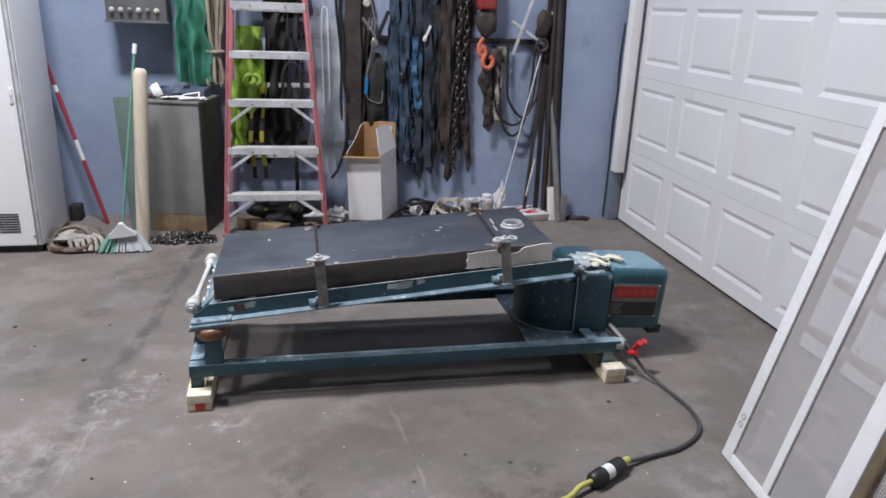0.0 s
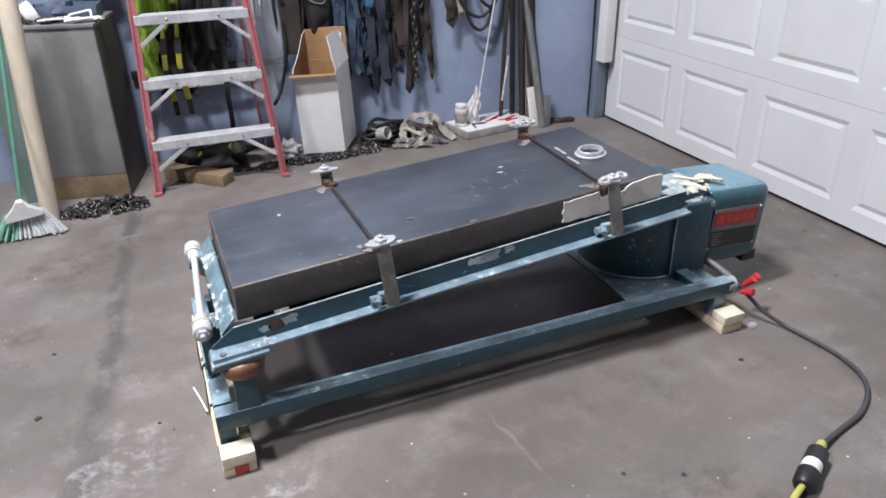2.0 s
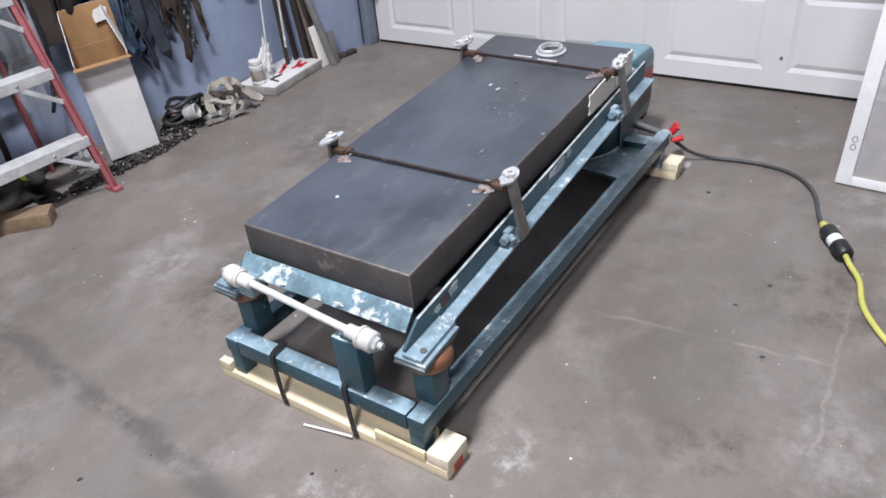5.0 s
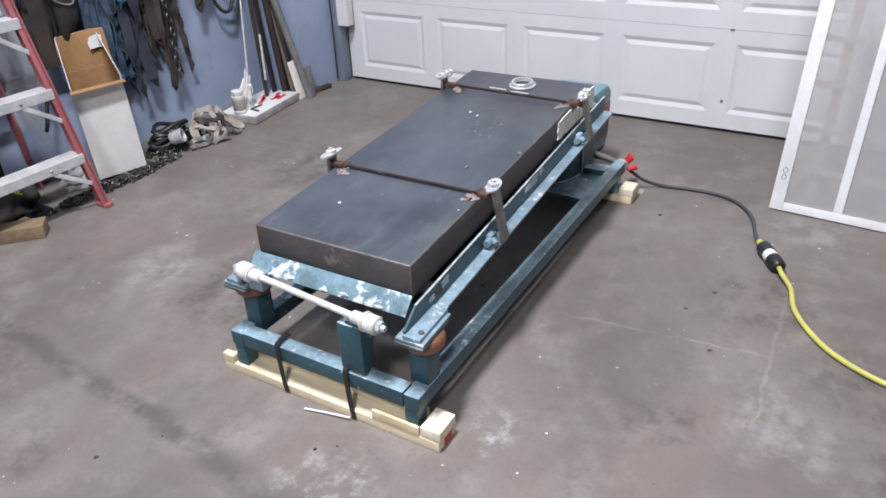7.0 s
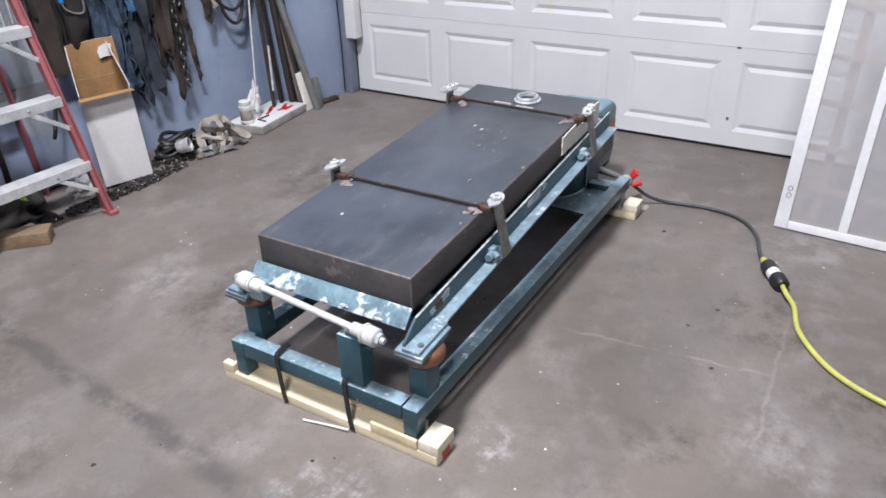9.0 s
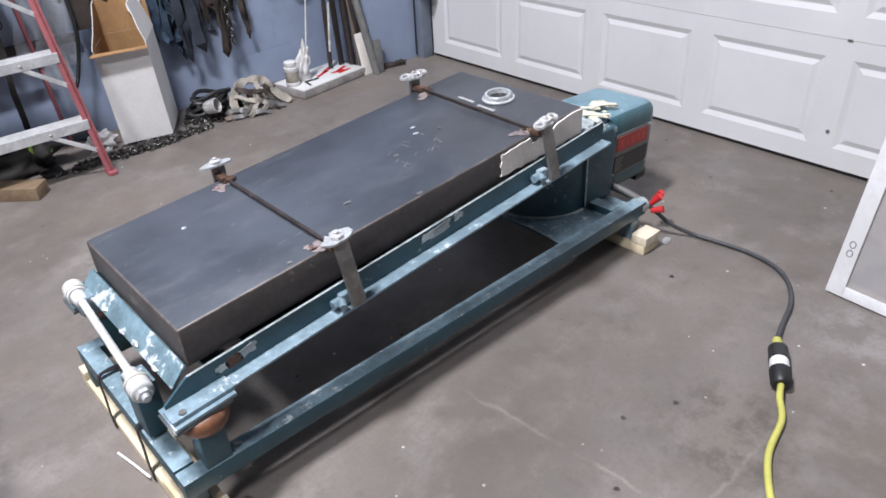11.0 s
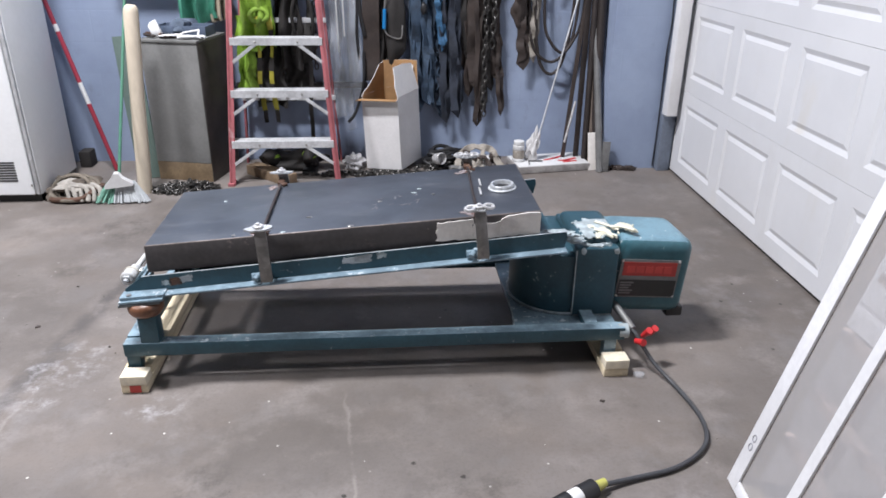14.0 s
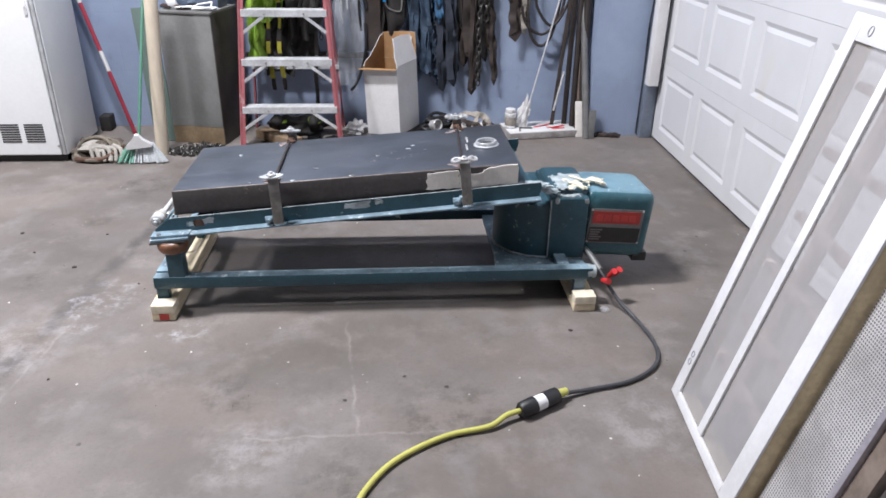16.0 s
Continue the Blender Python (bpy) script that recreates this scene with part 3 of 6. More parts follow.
for row in range(5):
    z0 = 0.020 + row * ROWH
    z1 = z0 + ROWH - 0.0015
    pz = z0 + 0.086 if row == 0 else z0 + 0.092
    bm = B()
    box(bm, (0.014, -5.6, z0), (0.045, -0.03, z1), 0, DOOR)
    box(bm, (0.0, -5.6, z0), (0.015, -0.03, pz), 0, DOOR)
    box(bm, (0.0, -5.6, pz + PH), (0.015, -0.03, z1), 0, DOOR)
    edges_y = [-0.03]
    for col in range(NCOL):
        y1 = -0.145 - col * COLW
        edges_y += [y1, y1 - PW]
    edges_y.append(-5.6)
    for k in range(0, len(edges_y), 2):
        if edges_y[k + 1] < edges_y[k]:
            box(bm, (0.0, edges_y[k + 1], pz), (0.015, edges_y[k], pz + PH), 0, DOOR)
    section = part("door_section", bm, M["door"], garage_door)
    for col in range(NCOL):
        ob = new("door_panel", panel_mesh)
        ob.parent = section
        ob.matrix_basis = DOOR @ pose(0.0, -0.145 - col * COLW, pz)
bm = B()
box(bm, (0.01, -5.6, 0.0), (0.04, -0.03, 0.022), 0.004, DOOR)
part("bottom_seal", bm, M["black"], garage_door, "black rubber bottom seal")
for col in (3, 7):
    bm = B()
    y = -0.115 - (col + 1) * COLW
    box(bm, (-0.003, y - 0.010, 0.551), (0.002, y + 0.010, 0.560), 0, DOOR)
    rod(bm, DOOR @ Vector((0.0, y, 0.174)), DOOR @ Vector((-0.004, y, 0.174)), 0.008, 10)
    part("rivet", bm, M["steel"], garage_door)

bm = B()
box(bm, (2.885, 5.25, 0.395), (2.955, 5.335, 3.0), 0.004)
structure("door_stop", bm, surface("white_stop_paint", (0.80, 0.79, 0.79), 0.45, 0, 0.9, 4, 60, 0.06), "white painted timber door stop, cut short above the floor", "trim")
bm = B()
box(bm, (2.90, 5.335, 0.0), (2.985, 5.40, 3.0), 0.004)
structure("door_jamb", bm, M["jamb"], "blue-grey steel door jamb", "door jamb")
bm = B()
sweep(bm, smooth([(2.893, 5.385, 1.45), (2.885, 5.39, 1.2), (2.892, 5.385, 0.95), (2.884, 5.39, 0.75), (2.89, 5.388, 0.4), (2.888, 5.39, 0.02)], 5), 0.0045, 8)
single("cable", bm, M["black"], "thin black cable running down beside the door jamb", "cable")
bm = B()
beam(bm, (0.55, 5.70, 1.28), (2.53, 5.70, 1.29), 0.035, 0.035, bev=0.003)
single("hanging_rail", bm, M["darkpipe"], "dark steel rail fixed along the blue wall", "rail")
bm = B()
beam(bm, (0.08, 5.70, 0.52), (0.95, 5.70, 0.52), 0.03, 0.04, bev=0.003)
single("hanging_rail", bm, M["darkpipe"], "dark steel rail low on the wall behind the ladder", "rail")


# ---- the vibrating table ----
def slab_top(x):
    return 0.506 + 0.0755 * (x - 0.25)


def rail_foot(x):
    return 0.350 + 0.0925 * (x - 0.36)


table = thing("vibrating_table", (1.04, 3.35, 0.045), "teal steel vibrating table with dark clamped slab on timber runners", "vibrating table")

# base frame
for y in (3.001, 3.645):
    bm = B()
    beam(bm, (0.145, y + 0.025, 0.162), (1.94, y + 0.025, 0.168), 0.05, 0.051, bev=0.005, drop=1.0)
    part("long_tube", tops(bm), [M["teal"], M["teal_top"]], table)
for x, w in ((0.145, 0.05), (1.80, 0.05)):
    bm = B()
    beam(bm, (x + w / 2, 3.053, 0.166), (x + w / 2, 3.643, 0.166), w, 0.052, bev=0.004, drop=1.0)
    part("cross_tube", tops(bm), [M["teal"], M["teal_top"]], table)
for x in (0.148, 1.868):
    for y in (3.010, 3.649):
        bm = B()
        box(bm, (x, y, 0.0337), (x + 0.046, y + 0.042, 0.113 if x < 1 else 0.119), 0.003)
        part("foot", bm, M["teal"] if x < 1 else M["teal_worn"], table)
bm = B()
rod(bm, (1.92, 3.026, 0.143), (1.955, 3.026, 0.143), 0.028, 14)
part("tube_cap", bm, M["foam_grey"], table, "pale worn tube end")

# spring posts, springs and pads at the low end
for y, s in ((3.036, 1), (3.650, -1)):
    bm = B()
    box(bm, (0.208, y - 0.030, 0.158), (0.272, y + 0.030, 0.268), 0.004)
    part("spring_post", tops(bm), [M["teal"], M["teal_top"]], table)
    bm = B()
    lathe(bm, [(0.030, 0.268), (0.050, 0.273), (0.058, 0.284), (0.061, 0.298), (0.060, 0.308), (0.054, 0.318), (0.036, 0.323)], 28, Matrix.Translation((0.238, y - 0.004 * s, 0)))
    part("rubber_spring", bm, M["spring"], table, "rust-brown rubber spring")
    for z, x0, x1, mt in ((0.325, 0.160, 0.300, "pad_grey"), (0.336, 0.164, 0.312, "teal_worn")):
        bm = B()
        beam(bm, (x0, y - 0.004 * s, z - 0.008), (x1, y - 0.004 * s, z + 0.004), 0.088, 0.009, bev=0.002)
        pad = part("mounting_pad", bm, M[mt], table)
    for x in (0.195, 0.282):
        bm = B()
        rod(bm, (x, y - 0.025 * s, 0.335), (x, y - 0.025 * s, 0.352), 0.009, 6)
        part("bolt", bm, M["steel"], table)

# side rails of the tray: upright leg and outward flange
for y, s in ((3.054, 1), (3.630, -1)):
    bm = B()
    m = Matrix.Translation((0, y, 0)) @ pose(0, 0, 0, 90, 0, 0)
    top = 0.062
    out = [(0.175, rail_foot(0.19)), (1.695, rail_foot(1.695)), (1.705, rail_foot(1.705) + 0.04), (1.70, rail_foot(1.70) + top), (0.235, rail_foot(0.235) + top), (0.172, rail_foot(0.19) + 0.02)]
    poly_plate(bm, out, 0.007, m)
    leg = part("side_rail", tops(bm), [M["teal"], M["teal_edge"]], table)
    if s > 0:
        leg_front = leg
    # Outward flange, in a paler teal than the upright leg.
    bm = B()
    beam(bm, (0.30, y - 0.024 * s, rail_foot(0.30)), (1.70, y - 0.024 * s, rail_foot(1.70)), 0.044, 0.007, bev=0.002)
    part("rail_flange", bm, M["teal_worn"], table, "pale teal flange with scratched paint")
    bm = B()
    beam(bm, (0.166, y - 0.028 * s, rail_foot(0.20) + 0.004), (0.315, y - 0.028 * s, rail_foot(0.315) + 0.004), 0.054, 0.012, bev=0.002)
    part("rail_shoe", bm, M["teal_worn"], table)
# end plate of the tray
bm = B()
beam(bm, (0.224, 3.064, 0.396), (0.224, 3.620, 0.396), 0.060, 0.008, up=(-0.75, 0, 0.66), bev=0.002)
part("end_plate", bm, M["teal_smear"], table, "end plate with paint rubbed to pale metal")
rnd = random.Random(4)
for k, y in enumerate((3.15, 3.27, 3.34, 3.46, 3.53)):
    bm = B()
    lump(bm, (0.2035 + 0.004 * (k % 2), y, 0.3825 + 0.004 * (k % 2)), (0.006, 0.013, 0.004), k, sub=2, rough=0.8)
    part("weld_bead", bm, M["alu"], table, "bright lumpy weld bead")
bm = B()
box(bm, (0.30, 3.076, 0.335), (0.36, 3.608, 0.350), 0, None)
beam(bm, (0.4, 3.342, 0.366), (1.68, 3.342, 0.484), 0.53, 0.006)
part("tray_floor", bm, M["teal"], table)

# slab
bm = B()
x0, x1, y0, y1, T = 0.250, 1.612, 3.070, 3.612, 0.102
top = [bm.verts.new((x, y, slab_top(x))) for x, y in ((x0, y0), (x1, y0), (x1, y1), (x0, y1))]
bot = [bm.verts.new((v.co.x, v.co.y, v.co.z - T)) for v in top]
bm.faces.new(top)
bm.faces.new(bot[::-1])
for k in range(4):
    bm.faces.new((top[k], bot[k], bot[(k + 1) % 4], top[(k + 1) % 4]))
bmesh.ops.bevel(bm, geom=list(bm.edges), offset=0.004, segments=2, profile=0.5, affect="EDGES")
bm.normal_update()
for f in bm.faces:
    big = f.calc_area() > 0.02
    f.material_index = (0 if f.normal.z > 0.9 else 1) if big else 2
slab = part("slab", bm, [M["slab"], M["slab_side"], M["slab_edge"]], table, "dark blue-grey steel slab with worn brown edges")
bm = B()
m = Matrix.Translation((1.512, 3.330, slab_top(1.512) + 0.001)) @ pose(0, 0, 0, 0, -4.2, 0)
lathe(bm, [(0.054, 0.0), (0.054, 0.003), (0.046, 0.006), (0.045, 0.016), (0.042, 0.019), (0.036, 0.018), (0.033, 0.004)], 32, m)
part("filler_ring", bm, M["zinc"], slab, "bright zinc filler ring")
# Black disc paints the darkness inside the filler; no hole is cut.
bm = B()
lathe(bm, [(0.035, 0.0035), (0.035, 0.0045)], 24, m)
part("filler_hole", bm, M["black"], slab, "black disc for the filler's dark inside")
# pale tape over the front edge, torn all round
def torn(x0, x1, z0, z1, seed, lift=0.0):
    rnd = random.Random(seed)
    out = []
    for (ax, az), (bx, bz) in (((x0, z0), (x1, z0)), ((x1, z0), (x1, z1 + lift)), ((x1, z1 + lift), (x0, z1)), ((x0, z1), (x0, z0))):
        for k in range(6):
            u = k / 6
            out.append((ax + (bx - ax) * u + rnd.uniform(-0.004, 0.004), az + (bz - az) * u + rnd.uniform(-0.004, 0.004)))
    return out


for x0, x1, z0, z1, thick, seed, lift in ((1.246, 1.374, 0.000, 0.064, 0.004, 1, 0.004), (1.372, 1.492, -0.004, 0.048, 0.003, 2, 0.004), (1.470, 1.608, -0.003, 0.062, 0.006, 3, 0.012)):
    bm = B()
    m = Matrix.Translation((0, 3.0685, 0)) @ pose(0, 0, 0, 90, 0, 0)
    poly_plate(bm, [(x, slab_top(x) - 0.080 + z * 1.08) for x, z in torn(x0, x1, z0, z1, seed, lift)], thick, m)
    part("tape_patch", bm, M["tape"], slab, "pale torn tape stuck on the slab's edge")
# worn patches on the front rail
for x0, x1, z0, z1, mt, seed in ((0.325, 0.365, 0.018, 0.046, "rust", 11), (0.362, 0.405, 0.026, 0.050, "teal_edge", 12), (0.92, 1.02, 0.030, 0.054, "teal_edge", 13), (0.30, 0.33, 0.022, 0.040, "foam_grey", 14), (1.04, 1.07, 0.040, 0.056, "foam_grey", 15)):
    bm = B()
    poly_plate(bm, [(x, rail_foot(x) + z) for x, z in torn(x0, x1, z0, z1, seed)], 0.0012, Matrix.Translation((0, 3.0468, 0)) @ pose(0, 0, 0, 90, 0, 0))
    part("worn_patch", bm, M[mt], leg_front, "patch where the paint is worn off")
# thin scratches rubbed on the slab
rnd = random.Random(41)
for k in range(16):
    x, y = 1.11 + rnd.uniform(-0.09, 0.10), 3.30 + rnd.uniform(-0.07, 0.06)
    a, l = rnd.choice((20, 30, 75, 100)) + rnd.uniform(-8, 8), rnd.uniform(0.008, 0.026)
    bm = B()
    poly_plate(bm, [(-l, -0.001), (-0.3 * l, -0.003), (l, -0.0008), (0.6 * l, 0.002), (-0.5 * l, 0.0026)], 0.0005, Matrix.Translation((x, y, slab_top(x) + 0.0006)) @ pose(0, 0, 0, 0, -4.3, 0) @ pose(0, 0, 0, 0, 0, a))
    part("scratch", bm, M["scuff"], slab, "pale scratch on the slab")
# small welds and drips on the slab
for k, (x, y) in enumerate(((0.55, 3.09), (0.72, 3.080), (0.95, 3.083), (0.45, 3.45), (1.05, 3.30), (1.18, 3.36), (1.25, 3.33), (1.2, 3.40), (0.80, 3.2))):
    bm = B()
    lump(bm, (x, y, slab_top(x) + 0.001), (0.008 + 0.003 * (k % 3), 0.006, 0.0025), k, sub=1)
    part("spatter", bm, M["foam_grey"] if k % 2 else M["steel"], slab)


# clamps: two posts with nuts and a bar across
def clamp(x, xb):
    """Two posts with plated nuts, and a thin bar from one to the other."""
    for y, s, cx in ((3.026, 1, x), (3.628, -1, xb)):
        zt, zf = slab_top(cx), rail_foot(cx)
        bm = B()
        p, q = (cx + 0.020, y - 0.030 * s, zf + 0.018), (cx + 0.006, y - 0.001 * s, zt + 0.040)
        beam(bm, p, q, 0.040, 0.011, up=(0, -s, 0.2), bev=0.002)
        post = part("clamp_post", bm, M["post"], table, "bare grey steel clamp post")
        rr = random.Random(int(cx * 100) + s)
        bm = B()
        m = pose(cx + 0.002, y + 0.002 * s, zt + 0.040, 4 * s, -3, 8 * s)
        poly_plate(bm, [(0.047 * math.cos(a) * rr.uniform(0.86, 1.06), 0.023 * math.sin(a) * rr.uniform(0.72, 1.08)) for a in [2 * math.pi * k / 18 for k in range(18)]], 0.006, m, 0.001)
        part("clamp_washer", bm, M["zinc"], post, "bright plated washer with a ragged rim")
        bm = B()
        lathe(bm, [(0.018, 0.006), (0.018, 0.015), (0.012, 0.017)], 6, m)
        lathe(bm, [(0.007, 0.015), (0.007, 0.023), (0.004, 0.024)], 10, m)
        if x > 1:
            for u in (-0.032, 0.034):
                ring(bm, m @ pose(u, -0.004 * s, 0.011, 12, 280 * u, 0), 0.013, 0.0055, 14, 6, 1.25, 0.9)
        part("clamp_nut", bm, M["bright"], post, "bright plated clamp nut")
        bm = B()
        box(bm, (cx - 0.011, min(y, y + 0.050 * s), zt + 0.001), (cx + 0.015, max(y, y + 0.050 * s), zt + 0.017), 0.004)
        lump(bm, (cx + 0.012, y + 0.052 * s, zt + 0.008), (0.018, 0.012, 0.009), int(cx * 10) + s, sub=2, rough=0.8)
        part("clamp_jaw", bm, M["rust"], post, "rusty clamp jaw")
        bm = B()
        box(bm, (cx - 0.012, min(y, y + 0.022 * s), zf + 0.008), (cx + 0.026, max(y, y + 0.022 * s), zf + 0.040), 0.006)
        rod(bm, (cx - 0.010, y + 0.006 * s, zf + 0.024), (cx - 0.036, y + 0.006 * s, zf + 0.022), 0.013, 6)
        rod(bm, (cx - 0.012, y - 0.004 * s, zf + 0.030), (cx - 0.022, y - 0.022 * s, zf + 0.024), 0.010, 8)
        part("clamp_bolt", bm, M["teal_worn"], post, "clamp bolt with its paint worn to bright metal")
        for k in range(4):
            bm = B()
            n = 15
            ax, ay = rr.uniform(0.012, 0.030), rr.uniform(0.010, 0.022)
            c = (cx - 0.022 + rr.uniform(-0.024, 0.030), y + (0.062 + rr.uniform(-0.022, 0.026)) * s)
            poly_plate(bm, [(ax * math.cos(2 * math.pi * i / n) * rr.uniform(0.45, 1.15), ay * math.sin(2 * math.pi * i / n) * rr.uniform(0.45, 1.15)) for i in range(n)], 0.0008 + 0.0004 * k, Matrix.Translation((c[0], c[1], slab_top(c[0]) + 0.0006)) @ pose(0, 0, 0, 0, -4.3, 0))
            part("weld_stain", bm, M["weldstain"], slab, "pale and rusty weld stain")
        for k in range(3):
            bm = B()
            c = (cx - 0.010 + rr.uniform(-0.03, 0.03), y + (0.055 + rr.uniform(-0.02, 0.03)) * s)
            lump(bm, (c[0], c[1], slab_top(c[0]) + 0.003), (rr.uniform(0.005, 0.010), rr.uniform(0.004, 0.008), 0.003), k + int(cx * 10), sub=2, rough=0.9)
            part("weld_bead", bm, M["bright" if k else "rust"], slab, "bright weld bead")
    bm = B()
    beam(bm, (x + 0.003, 3.070, slab_top(x) + 0.010), (xb + 0.003, 3.588, slab_top(xb) + 0.010), 0.009, 0.009, bev=0.002)
    part("clamp_bar", bm, M["clampbar"], table, "thin dark bar across the slab")


clamp(0.646, 0.646)
clamp(1.385, 1.404)
for x, y in ((1.455, 3.31), (1.465, 3.41)):
    bm = B()
    beam(bm, (x - 0.03, y - 0.045, slab_top(x) + 0.003), (x - 0.028, y + 0.03, slab_top(x) + 0.003), 0.008, 0.005, bev=0.001)
    part("weld_line", bm, M["bright"], slab)

# tie rod at the low end, with its bracket
PF, PB = Vector((0.160, 3.168, 0.358)), Vector((0.182, 3.590, 0.378))
d = (PB - PF).normalized()
bm = B()
rod(bm, PF, PB, 0.0100, 14)
tie = part("tie_rod", bm, M["whiterod"], table, "white-coated tie rod")
for P0, s in ((PF, 1), (PB, -1)):
    bm = B()
    c = P0 - d * 0.012 * s
    sweep(bm, [c - d * 0.034 * s, c - d * 0.030 * s, c + d * 0.012 * s, c + d * 0.016 * s], [0.023, 0.027, 0.027, 0.024], 18)
    sweep(bm, [c + d * 0.016 * s, c + d * 0.05 * s, c + d * 0.055 * s], [0.019, 0.018, 0.012], 16)
    bush = part("bushing", bm, M["whiterod"], tie, "white bushing")
    bm = B()
    sweep(bm, [c + d * 0.002 * s, c + d * 0.010 * s], [0.0292, 0.0292], 18)
    part("bushing_ring", bm, M["cream"], tie)
    bm = B()
    sweep(bm, [c - d * 0.034 * s, c - d * 0.046 * s], [0.018, 0.018], 6)
    sweep(bm, [c - d * 0.046 * s, c - d * 0.058 * s], [0.010, 0.009], 10)
    part("end_nut", bm, M["zinc"], tie, "bright worn end nut")
bm = B()
box(bm, (0.150, 3.180, 0.175), (0.204, 3.260, 0.330), 0.004)
box(bm, (0.156, 3.172, 0.318), (0.196, 3.236, 0.342), 0.006)
box(bm, (0.163, 3.150, 0.300), (0.186, 3.178, 0.334), 0.006)
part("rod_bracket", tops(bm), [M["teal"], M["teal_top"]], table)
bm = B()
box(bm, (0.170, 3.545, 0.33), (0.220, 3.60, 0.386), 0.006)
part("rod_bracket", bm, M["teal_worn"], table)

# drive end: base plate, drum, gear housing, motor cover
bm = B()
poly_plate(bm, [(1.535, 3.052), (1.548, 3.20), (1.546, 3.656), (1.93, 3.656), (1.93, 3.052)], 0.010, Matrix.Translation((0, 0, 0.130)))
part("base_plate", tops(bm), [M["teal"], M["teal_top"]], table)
bm = B()
poly_plate(bm, [(1.535, 3.054), (1.548, 3.20), (1.546, 3.45), (1.551, 3.45), (1.554, 3.20), (1.542, 3.054)], 0.002, Matrix.Translation((0, 0, 0.1402)))
part("plate_edge", bm, M["teal_edge"], table, "plate edge with paint worn to metal")
bm = B()
lathe(bm, [(0.205, 0.1405), (0.205, 0.385), (0.19, 0.395), (0.08, 0.402)], 48, Matrix.Translation((1.77, 3.366, 0)))
part("drum_housing", bm, M["teal"], table)
bm = B()
ring(bm, Matrix.Translation((1.77, 3.366, 0.146)), 0.208, 0.006, 56, 8)
part("weld_ring", bm, M["teal_edge"], table, "pale worn weld round the drum's foot")
bm = B()
box(bm, (1.772, 3.150, 0.141), (1.935, 3.51, 0.425), 0.010, None, 3)
box(bm, (1.775, 3.19, 0.36), (1.95, 3.48, 0.452), 0.03, None, 3)
gear = part("gear_housing", bm, M["teal"], table)
bm = B()
beam(bm, (1.774, 3.1505, 0.150), (1.774, 3.1505, 0.415), 0.005, 0.004, up=(0, -1, 0), bev=0.001)
beam(bm, (1.780, 3.1505, 0.1435), (1.925, 3.1505, 0.1435), 0.004, 0.006, up=(0, -1, 0), bev=0.001)
part("seam_weld", bm, M["teal_edge"], table)
bm = B()
tilt = pose(1.925, 3.33, 0.30, 0, 4.5, 3.0)
box(bm, (0.0, -0.165, -0.160), (0.302, 0.118, 0.150), 0.056, tilt, 7)
box(bm, (-0.006, -0.158, -0.152), (0.06, 0.112, 0.143), 0.03, tilt, 3)
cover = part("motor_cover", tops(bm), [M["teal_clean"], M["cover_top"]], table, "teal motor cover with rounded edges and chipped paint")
bm = B()
box(bm, (0.012, -0.1695, -0.086), (0.252, -0.1645, 0.072), 0.001, tilt)
plate = part("name_plate", bm, M["pipe"], cover, "riveted grey-framed name plate")
bm = B()
box(bm, (0.024, -0.1715, 0.006), (0.238, -0.1697, 0.062), 0, tilt)
part("red_field", bm, M["red"], cover, "faded red label field")
for k in range(5):
    bm = B()
    box(bm, (0.040 + k * 0.037, -0.1728, 0.018), (0.070 + k * 0.037, -0.1717, 0.046), 0, tilt)
    part("letter_bar", bm, M["red_hi"], cover)
bm = B()
box(bm, (0.018, -0.1715, -0.080), (0.246, -0.1697, -0.012), 0, tilt)
part("black_field", bm, M["blackplate"], cover, "black label field")
for k in range(5):
    bm = B()
    box(bm, (0.022, -0.1728, -0.026 - 0.011 * k), (0.076 - 0.008 * (k % 3), -0.1717, -0.020 - 0.011 * k), 0, tilt)
    part("text_bar", bm, M["pipe"], cover)
for u in (0.018, 0.246):
    for w in (-0.080, 0.066):
        bm = B()
        lathe(bm, [(0.005, 0.0), (0.004, 0.003), (0.001, 0.004)], 8, tilt @ pose(u, -0.1695, w, 90, 0, 0))
        part("rivet", bm, M["bright"], cover)
bm = B()
box(bm, (2.17, 3.20, 0.098), (2.235, 3.26, 0.140), 0.006)
part("cover_foot", bm, M["black"], table)
# dried foam and sealant smeared on the joint
def smear(x0, x1, y0, y1, height, thick, seed, share, nx=26, ny=22):
    """A thin ragged crust over a surface of the given height."""
    bm = B()
    hi = {}
    val = lambda i, j: noise.fractal(Vector((i * 0.13 + seed * 3.1, j * 0.15, seed)), 0.7, 2.0, 4) + 0.55 - 1.5 * max(abs(2 * i / nx - 1), abs(2 * j / ny - 1)) ** 3 - share
    for i in range(nx):
        for j in range(ny):
            if min(val(i, j), val(i + 1, j), val(i, j + 1), val(i + 1, j + 1)) > 0:
                q = []
                for a, b in ((i, j), (i + 1, j), (i + 1, j + 1), (i, j + 1)):
                    if (a, b) not in hi:
                        x, y = x0 + (x1 - x0) * a / nx, y0 + (y1 - y0) * b / ny
                        hi[a, b] = bm.verts.new((x, y, height(x, y) + thick * min(1.0, 0.25 + 1.6 * val(a, b))))
                    q.append(hi[a, b])
                bm.faces.new(q).smooth = True
    made = bmesh.ops.extrude_face_region(bm, geom=list(bm.faces))["geom"]
    for v in made:
        if isinstance(v, bmesh.types.BMVert):
            v.co.z = height(v.co.x, v.co.y) - 0.002
    return bm


def joint(x, y):
    return 0.4525 if x < 1.935 else 0.4525 + min(0.012, 0.3 * (x - 1.935))


